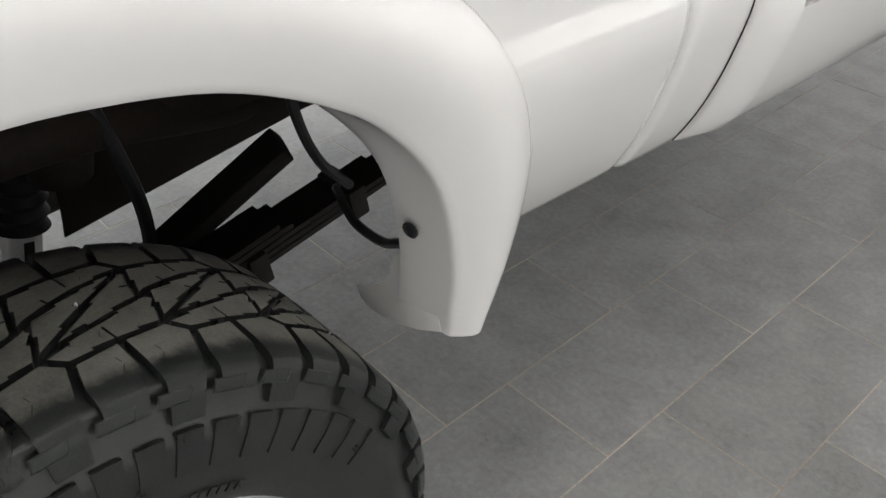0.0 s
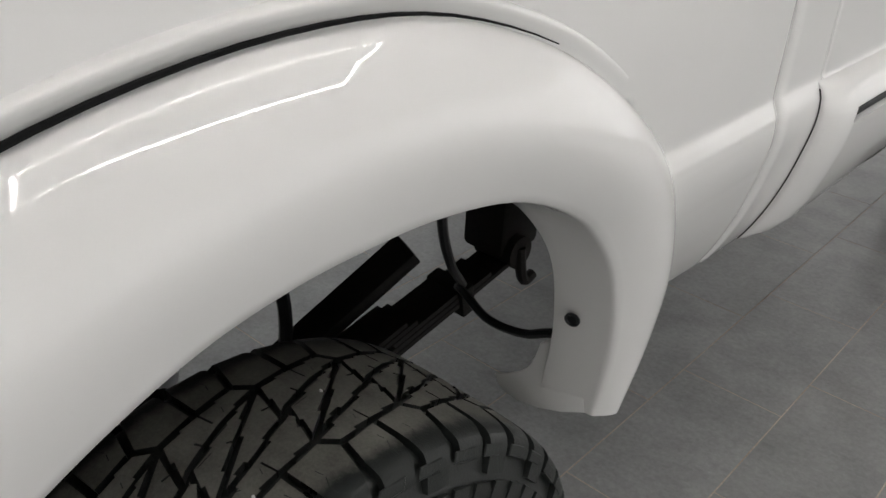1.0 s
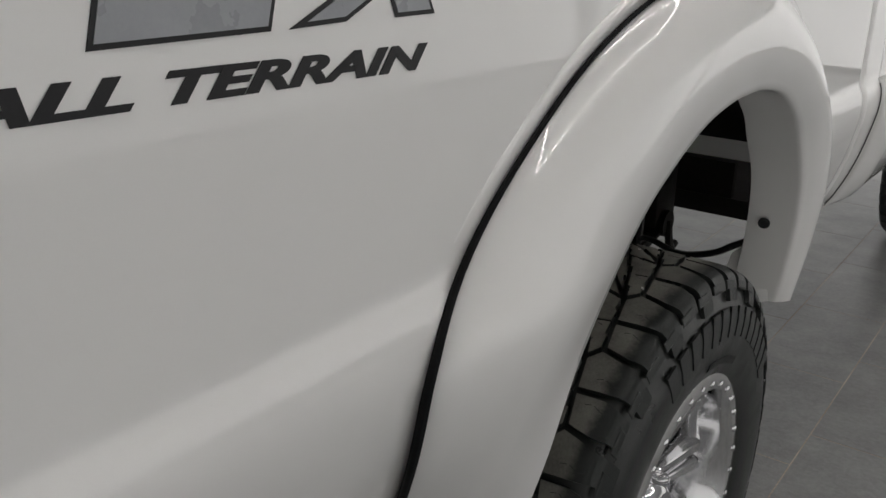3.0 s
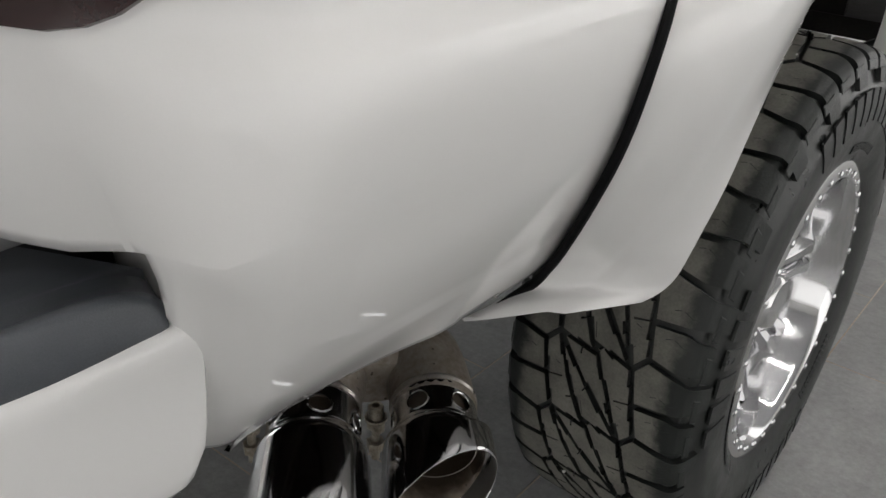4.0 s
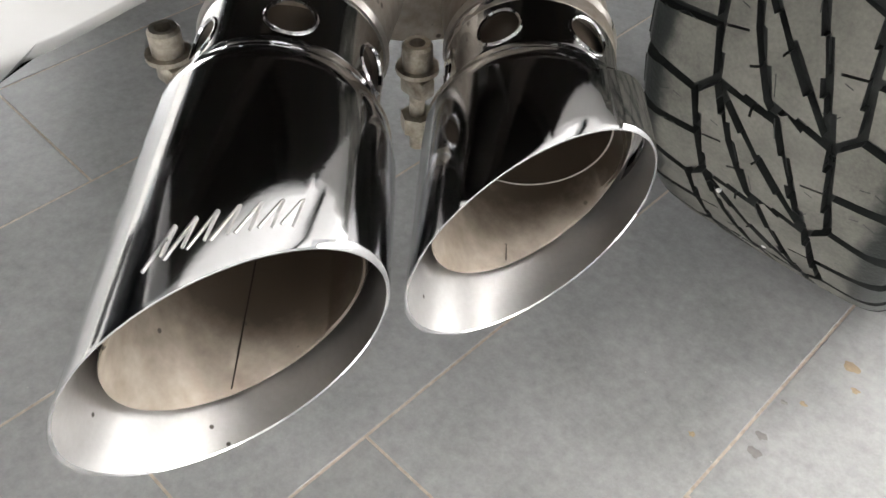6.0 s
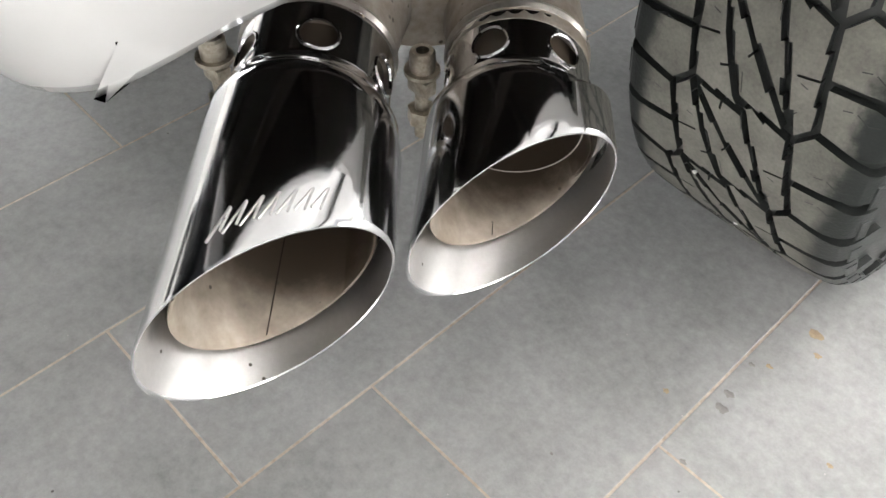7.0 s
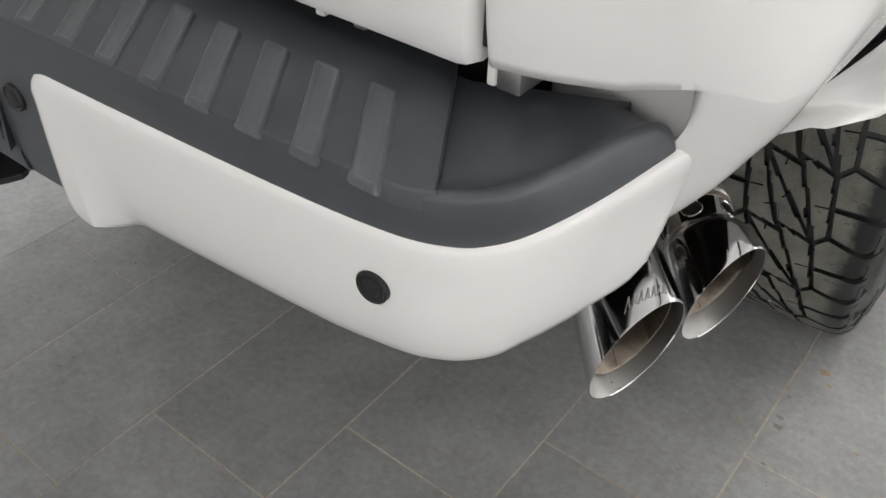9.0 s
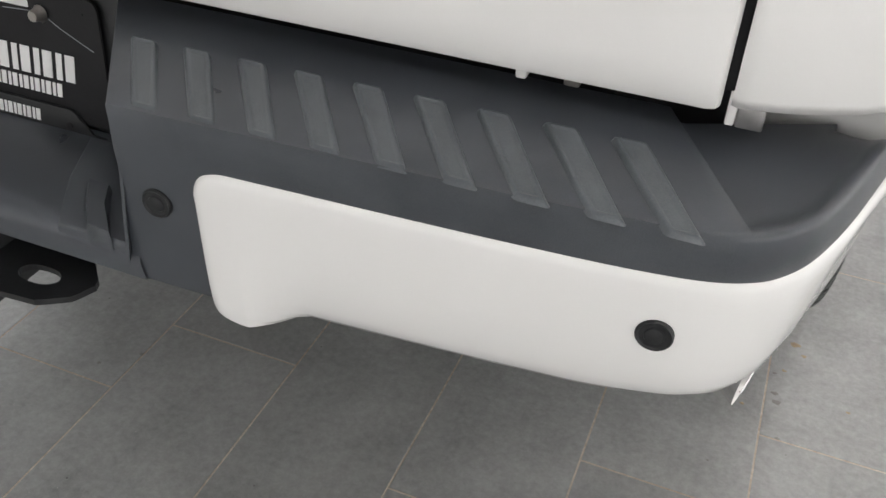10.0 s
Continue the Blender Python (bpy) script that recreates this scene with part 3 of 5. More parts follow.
def tread_cells():
    """The blocks of one pitch: (outline, whether it runs over the shoulder)."""
    t = STEP

    def jl(k):
        return (-58, k * t)

    def kl(k):
        return (-78, (k + 0.17) * t)

    def jr(k):
        return (58, (k + 1.1) * t)

    def kr(k):
        return (78, (k + 0.93) * t)

    def diag(k, f):
        return (-58 + 116 * f + (3.0 if f > 0.49 else -3.0), (k + 2.1 * f) * t)

    def mid(a, b):
        return ((a[0] + b[0]) / 2, (a[1] + b[1]) / 2)

    p0, p1, q0, q1 = diag(-1, 0.525), diag(0, 0.525), diag(0, 0.465), diag(-1, 0.465)
    d_lo, d_hi = diag(-1, 0.78), diag(0, 0.24)
    cells = []
    for poly, cuts in (
        ([jl(0), p0, (d_lo[0] + 2, d_lo[1]), (d_lo[0] - 2, d_lo[1] + 2), jr(0)], [(0, 0.55, 10, 10)]),
        ([jr(-1), kr(0), jr(0), d_lo, p0, q1], [(0, 0.5, 22, 0), (4, 0.5, 9, 0)]),
        ([jl(0), jr(0), q0, (d_hi[0] + 2, d_hi[1]), (d_hi[0] - 2, d_hi[1] - 2)], [(0, 0.45, 7, 20)]),
        ([jl(0), d_hi, q0, p1, jl(1), kl(0)], [(4, 0.5, 22, 0), (1, 0.5, 9, 0)]),
    ):
        got = shrink(poly, 4.3)
        n = len(poly)
        area = sum(poly[k][0] * poly[(k + 1) % n][1] - poly[(k + 1) % n][0] * poly[k][1] for k in range(n))
        for edge, at, length, lean in sorted(cuts, reverse=True):
            got = slot(got, edge if area > 0 else (n - 2 - edge) % n, at, length, lean)
        got = jogged(got)
        cells.append((got, False))
    m_r, m_l = mid(jr(-1), kr(0)), mid(kl(0), jl(1))
    for outer, poly in (
        (190, [jr(-1), m_r, (118, m_r[1] - 4), (140, m_r[1] - 7), (192, m_r[1] - 6), (192, kr(-1)[1] + 19), (140, kr(-1)[1] + 16), (118, kr(-1)[1] + 10), kr(-1)]),
        (190, [m_r, kr(0), (118, kr(0)[1] + 9), (140, kr(0)[1] + 7), (172, kr(0)[1] + 7), (172, m_r[1] + 6), (140, m_r[1] + 3), (118, m_r[1] - 3)]),
        (-190, [kl(0), m_l, (-118, m_l[1] + 3), (-140, m_l[1] - 1), (-192, m_l[1] - 4), (-192, kl(0)[1] - 6), (-140, kl(0)[1] - 7), (-118, kl(0)[1] - 9)]),
        (-190, [m_l, jl(1), kl(1), (-118, kl(1)[1] - 10), (-140, kl(1)[1] - 15), (-172, kl(1)[1] - 17), (-172, m_l[1] + 6), (-140, m_l[1] + 6), (-118, m_l[1] + 4)]),
    ):
        cells.append((shrink(poly, 4.9), True))
    return cells


def tread_cuts():
    """The fine knife cuts of one pitch, as short broken lines."""
    t = STEP
    out = []
    for f in (-1, 1):
        for dv in (0.30, 0.62):
            out += [[(f * 92, (dv + 0.02) * t), (f * 101, (dv + 0.0) * t)], [(f * 105, (dv + 0.0) * t), (f * 118, (dv + 0.05) * t), (f * 128, (dv + 0.03) * t)]]
        out += [[(f * 40, (0.5 + f * 0.36) * t), (f * 49, (0.5 + f * 0.40) * t), (f * 55, (0.5 + f * 0.33) * t)]]
        out += [[(f * 30, (0.5 + f * 0.02) * t), (f * 22, (0.5 - f * 0.16) * t)], [(f * 8, (0.5 - f * 0.25) * t), (f * 3, (0.5 - f * 0.42) * t)]]
        out += [[(f * 48, (0.5 + f * 0.10) * t), (f * 56, (0.5 + f * 0.12) * t)]]
    return out


def tread_mesh(name):
    flat = bmesh.new()
    for poly, _ in tread_cells():
        top = [flat.verts.new((u, v, 0)) for u, v in poly]
        low = [flat.verts.new((u, v, -11)) for u, v in poly]
        n = len(poly)
        flat.faces.new(top)
        for k in range(n):
            flat.faces.new((low[k], low[(k + 1) % n], top[(k + 1) % n], top[k]))
    for w0, w1, h in ((151, 166, 1.2),):
        for side in (-1, 1):
            for v0, v1 in ((0.22, 0.52), (0.70, 1.02)):
                quad = [(side * w0, v0 * STEP), (side * w1, (v0 + 0.03) * STEP), (side * w1, (v1 + 0.03) * STEP), (side * w0, v1 * STEP)]
                small = shrink(quad, 1.6)
                low = [flat.verts.new((u, v, 0)) for u, v in (quad if side > 0 else quad[::-1])]
                top = [flat.verts.new((u, v, h)) for u, v in small]
                flat.faces.new(top)
                for k in range(4):
                    flat.faces.new((low[k], low[(k + 1) % 4], top[(k + 1) % 4], top[k]))
    # knife cuts: flat dark slivers on the blocks, painted for the shaded slits
    for line in tread_cuts():
        for (ax, ay), (bx, by) in zip(line, line[1:]):
            dx, dy = bx - ax, by - ay
            size = math.hypot(dx, dy)
            nx, ny = -dy / size * 0.55, dx / size * 0.55
            flat.faces.new([flat.verts.new((u, v, 0.12)) for u, v in ((ax - nx, ay - ny), (bx - nx, by - ny), (bx + nx, by + ny), (ax + nx, ay + ny))])
    for w in (-182, -172, -162, -154, -146, -138, -130, -120, -105, 105, 120, 130, 138, 146, 154, 162, 172, 182):
        bmesh.ops.bisect_plane(flat, geom=list(flat.verts) + list(flat.edges) + list(flat.faces), plane_co=(w, 0, 0), plane_no=(1, 0, 0))
    flat.verts.index_update()
    bmesh.ops.triangulate(flat, faces=[f for f in flat.faces if len(f.verts) > 4])
    flat.verts.index_update()
    verts = [v.co.copy() for v in flat.verts]
    faces = [[v.index for v in f.verts] for f in flat.faces]
    # groove walls and cuts take dark rubber: groove shade put into the colour
    dust_shade = [1 if any(v.co.z < -0.01 for v in f.verts) or all(0.05 < v.co.z < 0.2 for v in f.verts) else 0 for f in flat.faces]
    flat.free()
    start = radians(168.7) * RADIUS * 1000
    pts, polys = [], []
    for k in range(PITCHES):
        base = len(pts)
        pts += [on_tyre(c.x, c.y + start + k * STEP, c.z) for c in verts]
        polys += [[base + i for i in f] for f in faces]
    me = bpy.data.meshes.new(name)
    me.from_pydata(pts, [], polys)
    bm = bmesh.new()
    bm.from_mesh(me)
    bmesh.ops.recalc_face_normals(bm, faces=bm.faces)
    bm.to_mesh(me)
    bm.free()
    me.materials.append(RUBBER)
    me.materials.append(SIDEWALL)
    me.polygons.foreach_set("material_index", dust_shade * PITCHES)
    me.polygons.foreach_set("use_smooth", [True] * len(me.polygons))
    me.set_sharp_from_angle(angle=radians(30))
    return me


def wheel(at, outward=1):
    w = empty("wheel", *at, parent=truck)
    w.rotation_euler = (0, 0, 0 if outward > 0 else math.pi)
    casing = []
    for run, x, r, nx, nr in PROFILE[::4]:
        deep = lerp(run, [0, 165, 195, 210], [10.5, 10.5, 6, 0])
        casing.append(((x - nx * deep) / 1000, (r - nr * deep) / 1000))
    prof = [(-x, r) for x, r in casing[::-1]] + casing[1:]
    tyre = part("tyre", lathe(prof, (0, 0, 0), (1, 0, 0), 120), SIDEWALL, w, "black all-terrain tyre")
    new("tread", tread_mesh("tread")).parent = tyre
    # raised bars where the moulded words stand, and ribs round the sidewall
    bars = bmesh.new()
    for first, count, r0, r1, wide in ((28, 14, 0.338, 0.390, 4.4), (150, 6, 0.338, 0.390, 4.4), (225, 12, 0.338, 0.390, 4.4), (60, 12, 0.288, 0.302, 1.6), (180, 14, 0.288, 0.302, 1.6), (300, 12, 0.288, 0.302, 1.6)):
        for k in range(count):
            a0 = radians(first + k * wide * 1.45)
            a1 = a0 + radians(wide)
            xr = [(np.interp(-r * 1000, -PROFILE[:, 2], PROFILE[:, 1]) / 1000, r) for r in (r0, (r0 + r1) / 2, r1)]
            up = [[(x + 0.0022, r * math.cos(a), r * math.sin(a)) for a in (a0, (a0 + a1) / 2, a1)] for x, r in xr]
            vs = grid(bars, up)
            edge = [*vs[0], vs[1][-1], *vs[2][::-1], vs[1][0]]
            low = [bars.verts.new(v.co - Vector((0.004, 0, 0))) for v in edge]
            for q in range(len(edge)):
                bars.faces.new((edge[q], edge[(q + 1) % len(edge)], low[(q + 1) % len(edge)], low[q]))
    bmesh.ops.recalc_face_normals(bars, faces=bars.faces)
    tagged(part("sidewall_relief", bars, SIDEWALL, tyre), "raised rubber bars on the sidewall", kind="stuff")
    ring = lathe([(x, r * 1.035) for x, r in ((0.136, 0.262), (0.147, 0.258), (0.150, 0.25), (0.149, 0.232), (0.142, 0.226), (0.128, 0.222), (0.06, 0.212), (0.02, 0.205), (-0.06, 0.21), (-0.13, 0.226), (-0.146, 0.25), (-0.136, 0.262))], (0, 0, 0), (1, 0, 0), 96)
    rim = part("rim", ring, CHROME, w, "polished chrome rim with a bolted ring")
    face = bmesh.new()
    for k in range(8):
        a = math.pi * 2 * k / 8
        d = Vector((0, math.cos(a), math.sin(a)))
        s = Vector((0, -math.sin(a), math.cos(a)))
        for side in (-1, 1):
            rows = []
            for r, half, x in ((0.070, 0.010, 0.062), (0.11, 0.009, 0.060), (0.16, 0.011, 0.072), (0.220, 0.016, 0.086)):
                c = d * r + s * side * (0.013 + 0.05 * (r - 0.07)) + Vector((x, 0, 0))
                rows.append([c + s * half, c + s * half * 0.6 + Vector((0.008, 0, 0)), c - s * half * 0.6 + Vector((0.008, 0, 0)), c - s * half, c - s * half - Vector((0.03, 0, 0)), c + s * half - Vector((0.03, 0, 0))])
            grid(face, rows, close_v=True)
    bmesh.ops.recalc_face_normals(face, faces=face.faces)
    part("spoke_face", face, CHROME, rim)
    hub = lathe([(0.02, 0.092), (0.058, 0.09), (0.066, 0.082), (0.066, 0.062), (0.078, 0.058), (0.105, 0.050), (0.112, 0.042), (0.112, 0.0)], (0, 0, 0), (1, 0, 0), 48)
    part("hub_cap", hub, CHROME, w, "chrome hub cap")
    part("brake_disc", lathe([(-0.03, 0.0), (-0.03, 0.185), (-0.055, 0.185), (-0.055, 0.0)], (0, 0, 0), (1, 0, 0), 48), STEEL, w, "dull steel brake disc")
    one = mesh_of("bolt", lathe([(0, 0.0065), (0.003, 0.0065), (0.0045, 0.0045), (0.0045, 0.0)], (0, 0, 0), (1, 0, 0), 8), CHROME)
    nut = mesh_of("wheel_nut", lathe([(0, 0.012), (0.022, 0.011), (0.030, 0.006), (0.031, 0.0)], (0, 0, 0), (1, 0, 0), 10), CHROME)
    for count, r, x, me, name in ((32, 0.249, 0.1482, one, "rim_bolt"), (8, 0.072, 0.066, nut, "wheel_nut")):
        for k in range(count):
            a = 2 * math.pi * (k + 0.5) / count
            o = new(name, me)
            o.parent, o.location = rim, (x, r * math.cos(a), r * math.sin(a))
    return w


# ---- exhaust ----
TIP_D, TIP_N = Vector((0.680, -0.722, -0.127)).normalized(), Vector((0.970, -0.235, -0.068)).normalized()


def exhaust_tip(c, shoulder, collar, label, marked=False, deep=-0.024, wall=0.052, turn=119):
    c = Vector(c)
    a, b, d = frame_of(TIP_D)
    seg = 96
    R = 0.0652
    cr, small = wall, wall - 0.006

    def ring(s, r, cut=False):
        out = []
        for k in range(seg):
            w = 2 * math.pi * k / seg
            q = (a * math.cos(w) + b * math.sin(w)) * r
            out.append(c + q + d * (s - (q.dot(TIP_N) / d.dot(TIP_N) if cut else 0)))
        return out

    bm = bmesh.new()
    grid(bm, [ring(shoulder - 0.004, cr + 0.0002), ring(shoulder, cr + 0.0012), ring(shoulder + 0.006, cr + 0.0035), ring(shoulder + 0.012, R - 0.0055), ring(shoulder + 0.022, R - 0.0042), ring(shoulder * 0.5, R - 0.002, True), ring(-0.004, R, True), ring(0, R - 0.0003, True), ring(0.0003, R - 0.0011, True), ring(-0.0006, R - 0.0018, True)], close_v=True)
    bmesh.ops.recalc_face_normals(bm, faces=bm.faces)
    tip = part("exhaust_tip", bm, CHROME, truck, label, smooth=50)
    bm = bmesh.new()
    grid(bm, [ring(-0.0006, R - 0.0018, True), ring(-0.03, R - 0.0036, True), ring(max(-0.07, shoulder + 0.05), R - 0.0055, True), ring(shoulder + 0.014, R - 0.0085)], close_v=True)
    bmesh.ops.recalc_face_normals(bm, faces=bm.faces)
    part("sleeve_lining", bm, SATIN, tip, "brushed inner wall of the sleeve", smooth=50)
    # collar with its row of vent holes
    bm = bmesh.new()
    rows = 26
    wide = 192
    line = [[c + (a * math.cos(2 * math.pi * k / wide) + b * math.sin(2 * math.pi * k / wide)) * (cr - (0.0008 if j in (0, rows - 1) else 0)) + d * (shoulder - 0.002 - collar * j / (rows - 1)) for k in range(wide)] for j in range(rows)]
    holes = [radians(turn) + 2 * math.pi * k / 6 for k in range(6)]
    mid = 0.0185
    hr = 0.0125
    vs = [[bm.verts.new(p) for p in r] for r in line]
    for j in range(rows - 1):
        for k in range(wide):
            ang, run = 2 * math.pi * (k + 0.5) / wide, collar * (j + 0.5) / (rows - 1)
            if any(math.hypot(((ang - h + math.pi) % (2 * math.pi) - math.pi) * cr, run - mid) < hr for h in holes):
                continue
            bm.faces.new((vs[j][k], vs[j + 1][k], vs[j + 1][(k + 1) % wide], vs[j][(k + 1) % wide]))
    bmesh.ops.recalc_face_normals(bm, faces=bm.faces)
    col = part("collar", bm, CHROME, tip, "chrome collar with vent holes", smooth=60)
    for h in holes:
        pts = []
        for k in range(25):
            w = 2 * math.pi * k / 24
            ang, run = h + hr * 1.04 * math.cos(w) / cr, mid + hr * 1.04 * math.sin(w)
            pts.append(c + (a * math.cos(ang) + b * math.sin(ang)) * (cr - 0.0003) + d * (shoulder - 0.002 - run))
        part("hole_rim", tube(pts, 0.0013, 6), CHROME, col)
    # weld bead and inner pipe
    part("weld_bead", lathe([(shoulder - 0.004 - collar, cr - 0.004), (shoulder - 0.002 - collar, cr + 0.0005), (shoulder - 0.006 - collar, cr + 0.0022), (shoulder - 0.011 - collar, cr), (shoulder - 0.013 - collar, cr - 0.008)], c, d, 72), STEEL, tip, "discoloured weld bead")
    bm = bmesh.new()
    ir = 0.0535
    grid(bm, [ring(shoulder - collar - 0.03, small), ring(shoulder, small), ring(shoulder + 0.03, ir - 0.003), ring(deep, ir, True), ring(deep + 0.0015, ir - 0.0008, True), ring(deep, ir - 0.002, True), ring(shoulder + 0.03, ir - 0.005), ring(shoulder, small - 0.002), ring(shoulder - collar - 0.03, small - 0.002)], close_v=True)
    bmesh.ops.recalc_face_normals(bm, faces=bm.faces)
    inner = part("inner_pipe", bm, soot_shade(c, d), tip, "tan inner pipe with soot, darkened inwards for shade", smooth=50)
    weld = []
    for f in np.linspace(0, 1, 9):
        w = radians(283)
        q = (a * math.cos(w) + b * math.sin(w)) * (ir - 0.0023 - 0.002 * f)
        weld.append(c + q + d * (deep - 0.001 - 0.075 * f - q.dot(TIP_N) / d.dot(TIP_N)))
    part("pipe_seam", tube(weld, 0.0004, 6), BROWN, inner, "dark seam line inside the pipe")
    back = lathe([(shoulder - collar - 0.028, 0.0), (shoulder - collar - 0.028, small - 0.001)], c, d, 36)
    part("pipe_end", back, FRAME, tip)
    # crusty weld, run full circle: its dark colour also paints the gap's shade
    rough = random.Random(round(c.x * 1000))
    crust = []
    for k in range(73):
        w = 2 * math.pi * (k % 72) / 72
        q = (a * math.cos(w) + b * math.sin(w)) * (ir + 0.0032)
        crust.append(c + q + d * (deep - 0.020 - q.dot(TIP_N) / d.dot(TIP_N)))
    part("weld_and_gap_shade", tube(crust, [0.0026 + 0.0016 * rough.random() for k in range(72)] + [0.003], 6), BROWN, inner, "dark crusty weld that also gives the gap's shade round the inner pipe")
    # a closing ring between sleeve and pipe
    part("inner_ring", lathe([(shoulder + 0.016, R - 0.009), (shoulder + 0.014, small)], c, d, 72), STEEL, tip)
    if marked:
        # engraved maker's mark, as plain slanted strokes
        def on(u, v):
            q = (a * math.cos(u) + b * math.sin(u)) * (R - 0.0004)
            return c + q + d * v

        for u, v, lu, lv in MARK:
            line = [on(u + lu * f, v + lv * f) for f in np.linspace(0, 1, 5)]
            part("engraved_stroke", tube(line, 0.0008, 5), SATIN, tip)
    return tip


MARK = []
for k in range(7):
    MARK += [(radians(67 + 7.5 * k), -0.007 - 0.0042 * k, radians(8.5 - 0.4 * k), -0.021 + 0.001 * k), (radians(75.5 + 7.2 * k), -0.028 - 0.0033 * k, radians(-2.5), 0.015)]


def clamp_bolt(at, up, along):
    at, up = Vector(at), Vector(up).normalized()
    thing = part("clamp", box(0.020, 0.012, 0.014, at - up * 0.014, bevel=0.002), ZINC, truck, "steel clamp lug with its bolt")
    part("bolt_head", lathe([(0, 0.0095), (0.014, 0.0095), (0.016, 0.008), (0.016, 0.005), (0.009, 0.0045), (0.009, 0)], at, up, 20), ZINC, thing)
    part("washer", lathe([(-0.003, 0.0), (-0.003, 0.0135), (0.0, 0.0135), (0.0, 0.0)], at, up, 20), ZINC, thing)
    part("bolt_shank", lathe([(-0.062, 0), (-0.062, 0.0052), (-0.02, 0.0052)], at, up, 12), ZINC, thing)
    part("nut", lathe([(-0.048, 0), (-0.048, 0.011), (-0.036, 0.011), (-0.036, 0)], at, up, 6), ZINC, thing, smooth=0)
    return thing


# ---- rear bumper ----
def bumper_path(out=0.0, first=0.318, count=110):
    """The plan line of the bumper's face on the right, from the recess round the corner."""
    pts = smooth_line([(0.20, -0.585, 0), (0.36, -0.580, 0), (0.52, -0.574, 0), (0.68, -0.566, 0), (0.79, -0.557, 0), (0.850, -0.544, 0), (0.892, -0.515, 0), (0.920, -0.471, 0), (0.944, -0.412, 0), (0.963, -0.359, 0)], count)
    got = []
    for k, p in enumerate(pts):
        d = (pts[min(k + 1, count - 1)] - pts[max(k - 1, 0)]).normalized()
        n = Vector((d.y, -d.x, 0))
        if p.x >= first - 1e-6 and (count < 200 or p.x < first + 0.055 or k % 8 == 7):
            got.append((p + n * out, n))
    return got


def rise(y):
    """The top of the bumper climbs towards the tailgate."""
    return 0.092 * max(0.0, y + 0.555)


def rib_mesh(outline):
    """A rib with a rounded rim and a slightly sunken top, that runs out flat towards the edge of the step."""
    def corners(by, cut):
        pts = [Vector((x, y)) for x, y in outline]
        got = []
        for k in range(4):
            a, b, d = pts[k - 1], pts[k], pts[(k + 1) % 4]
            u, v = (a - b).normalized(), (d - b).normalized()
            wide = by / max(0.3, abs(u.cross(v)))
            b = b + (u + v) * wide
            got += [b + u * cut, b + (u + v) * cut * 0.3, b + v * cut]
        return got

    front, back = min(y for _, y in outline), max(y for _, y in outline)
    bm = bmesh.new()
    rings = []
    for by, cut, h in ((-0.0025, 0.004, -0.001), (-0.0010, 0.004, 0.001), (0.0, 0.0035, 0.0042), (0.0012, 0.003, 0.0060), (0.0024, 0.0028, 0.0064), (0.0036, 0.0025, 0.0058), (0.0048, 0.002, 0.0046), (0.0056, 0.002, 0.0043)):
        rings.append([(q.x, q.y, 0.931 + h * (0.30 + 0.70 * min(1.0, (q.y - front + 0.002) / 0.055)) if h > 0 else 0.929) for q in corners(by, cut)])
    vs = grid(bm, rings, close_v=True)
    bm.faces.new(vs[-1])
    bmesh.ops.recalc_face_normals(bm, faces=bm.faces)
    return bm


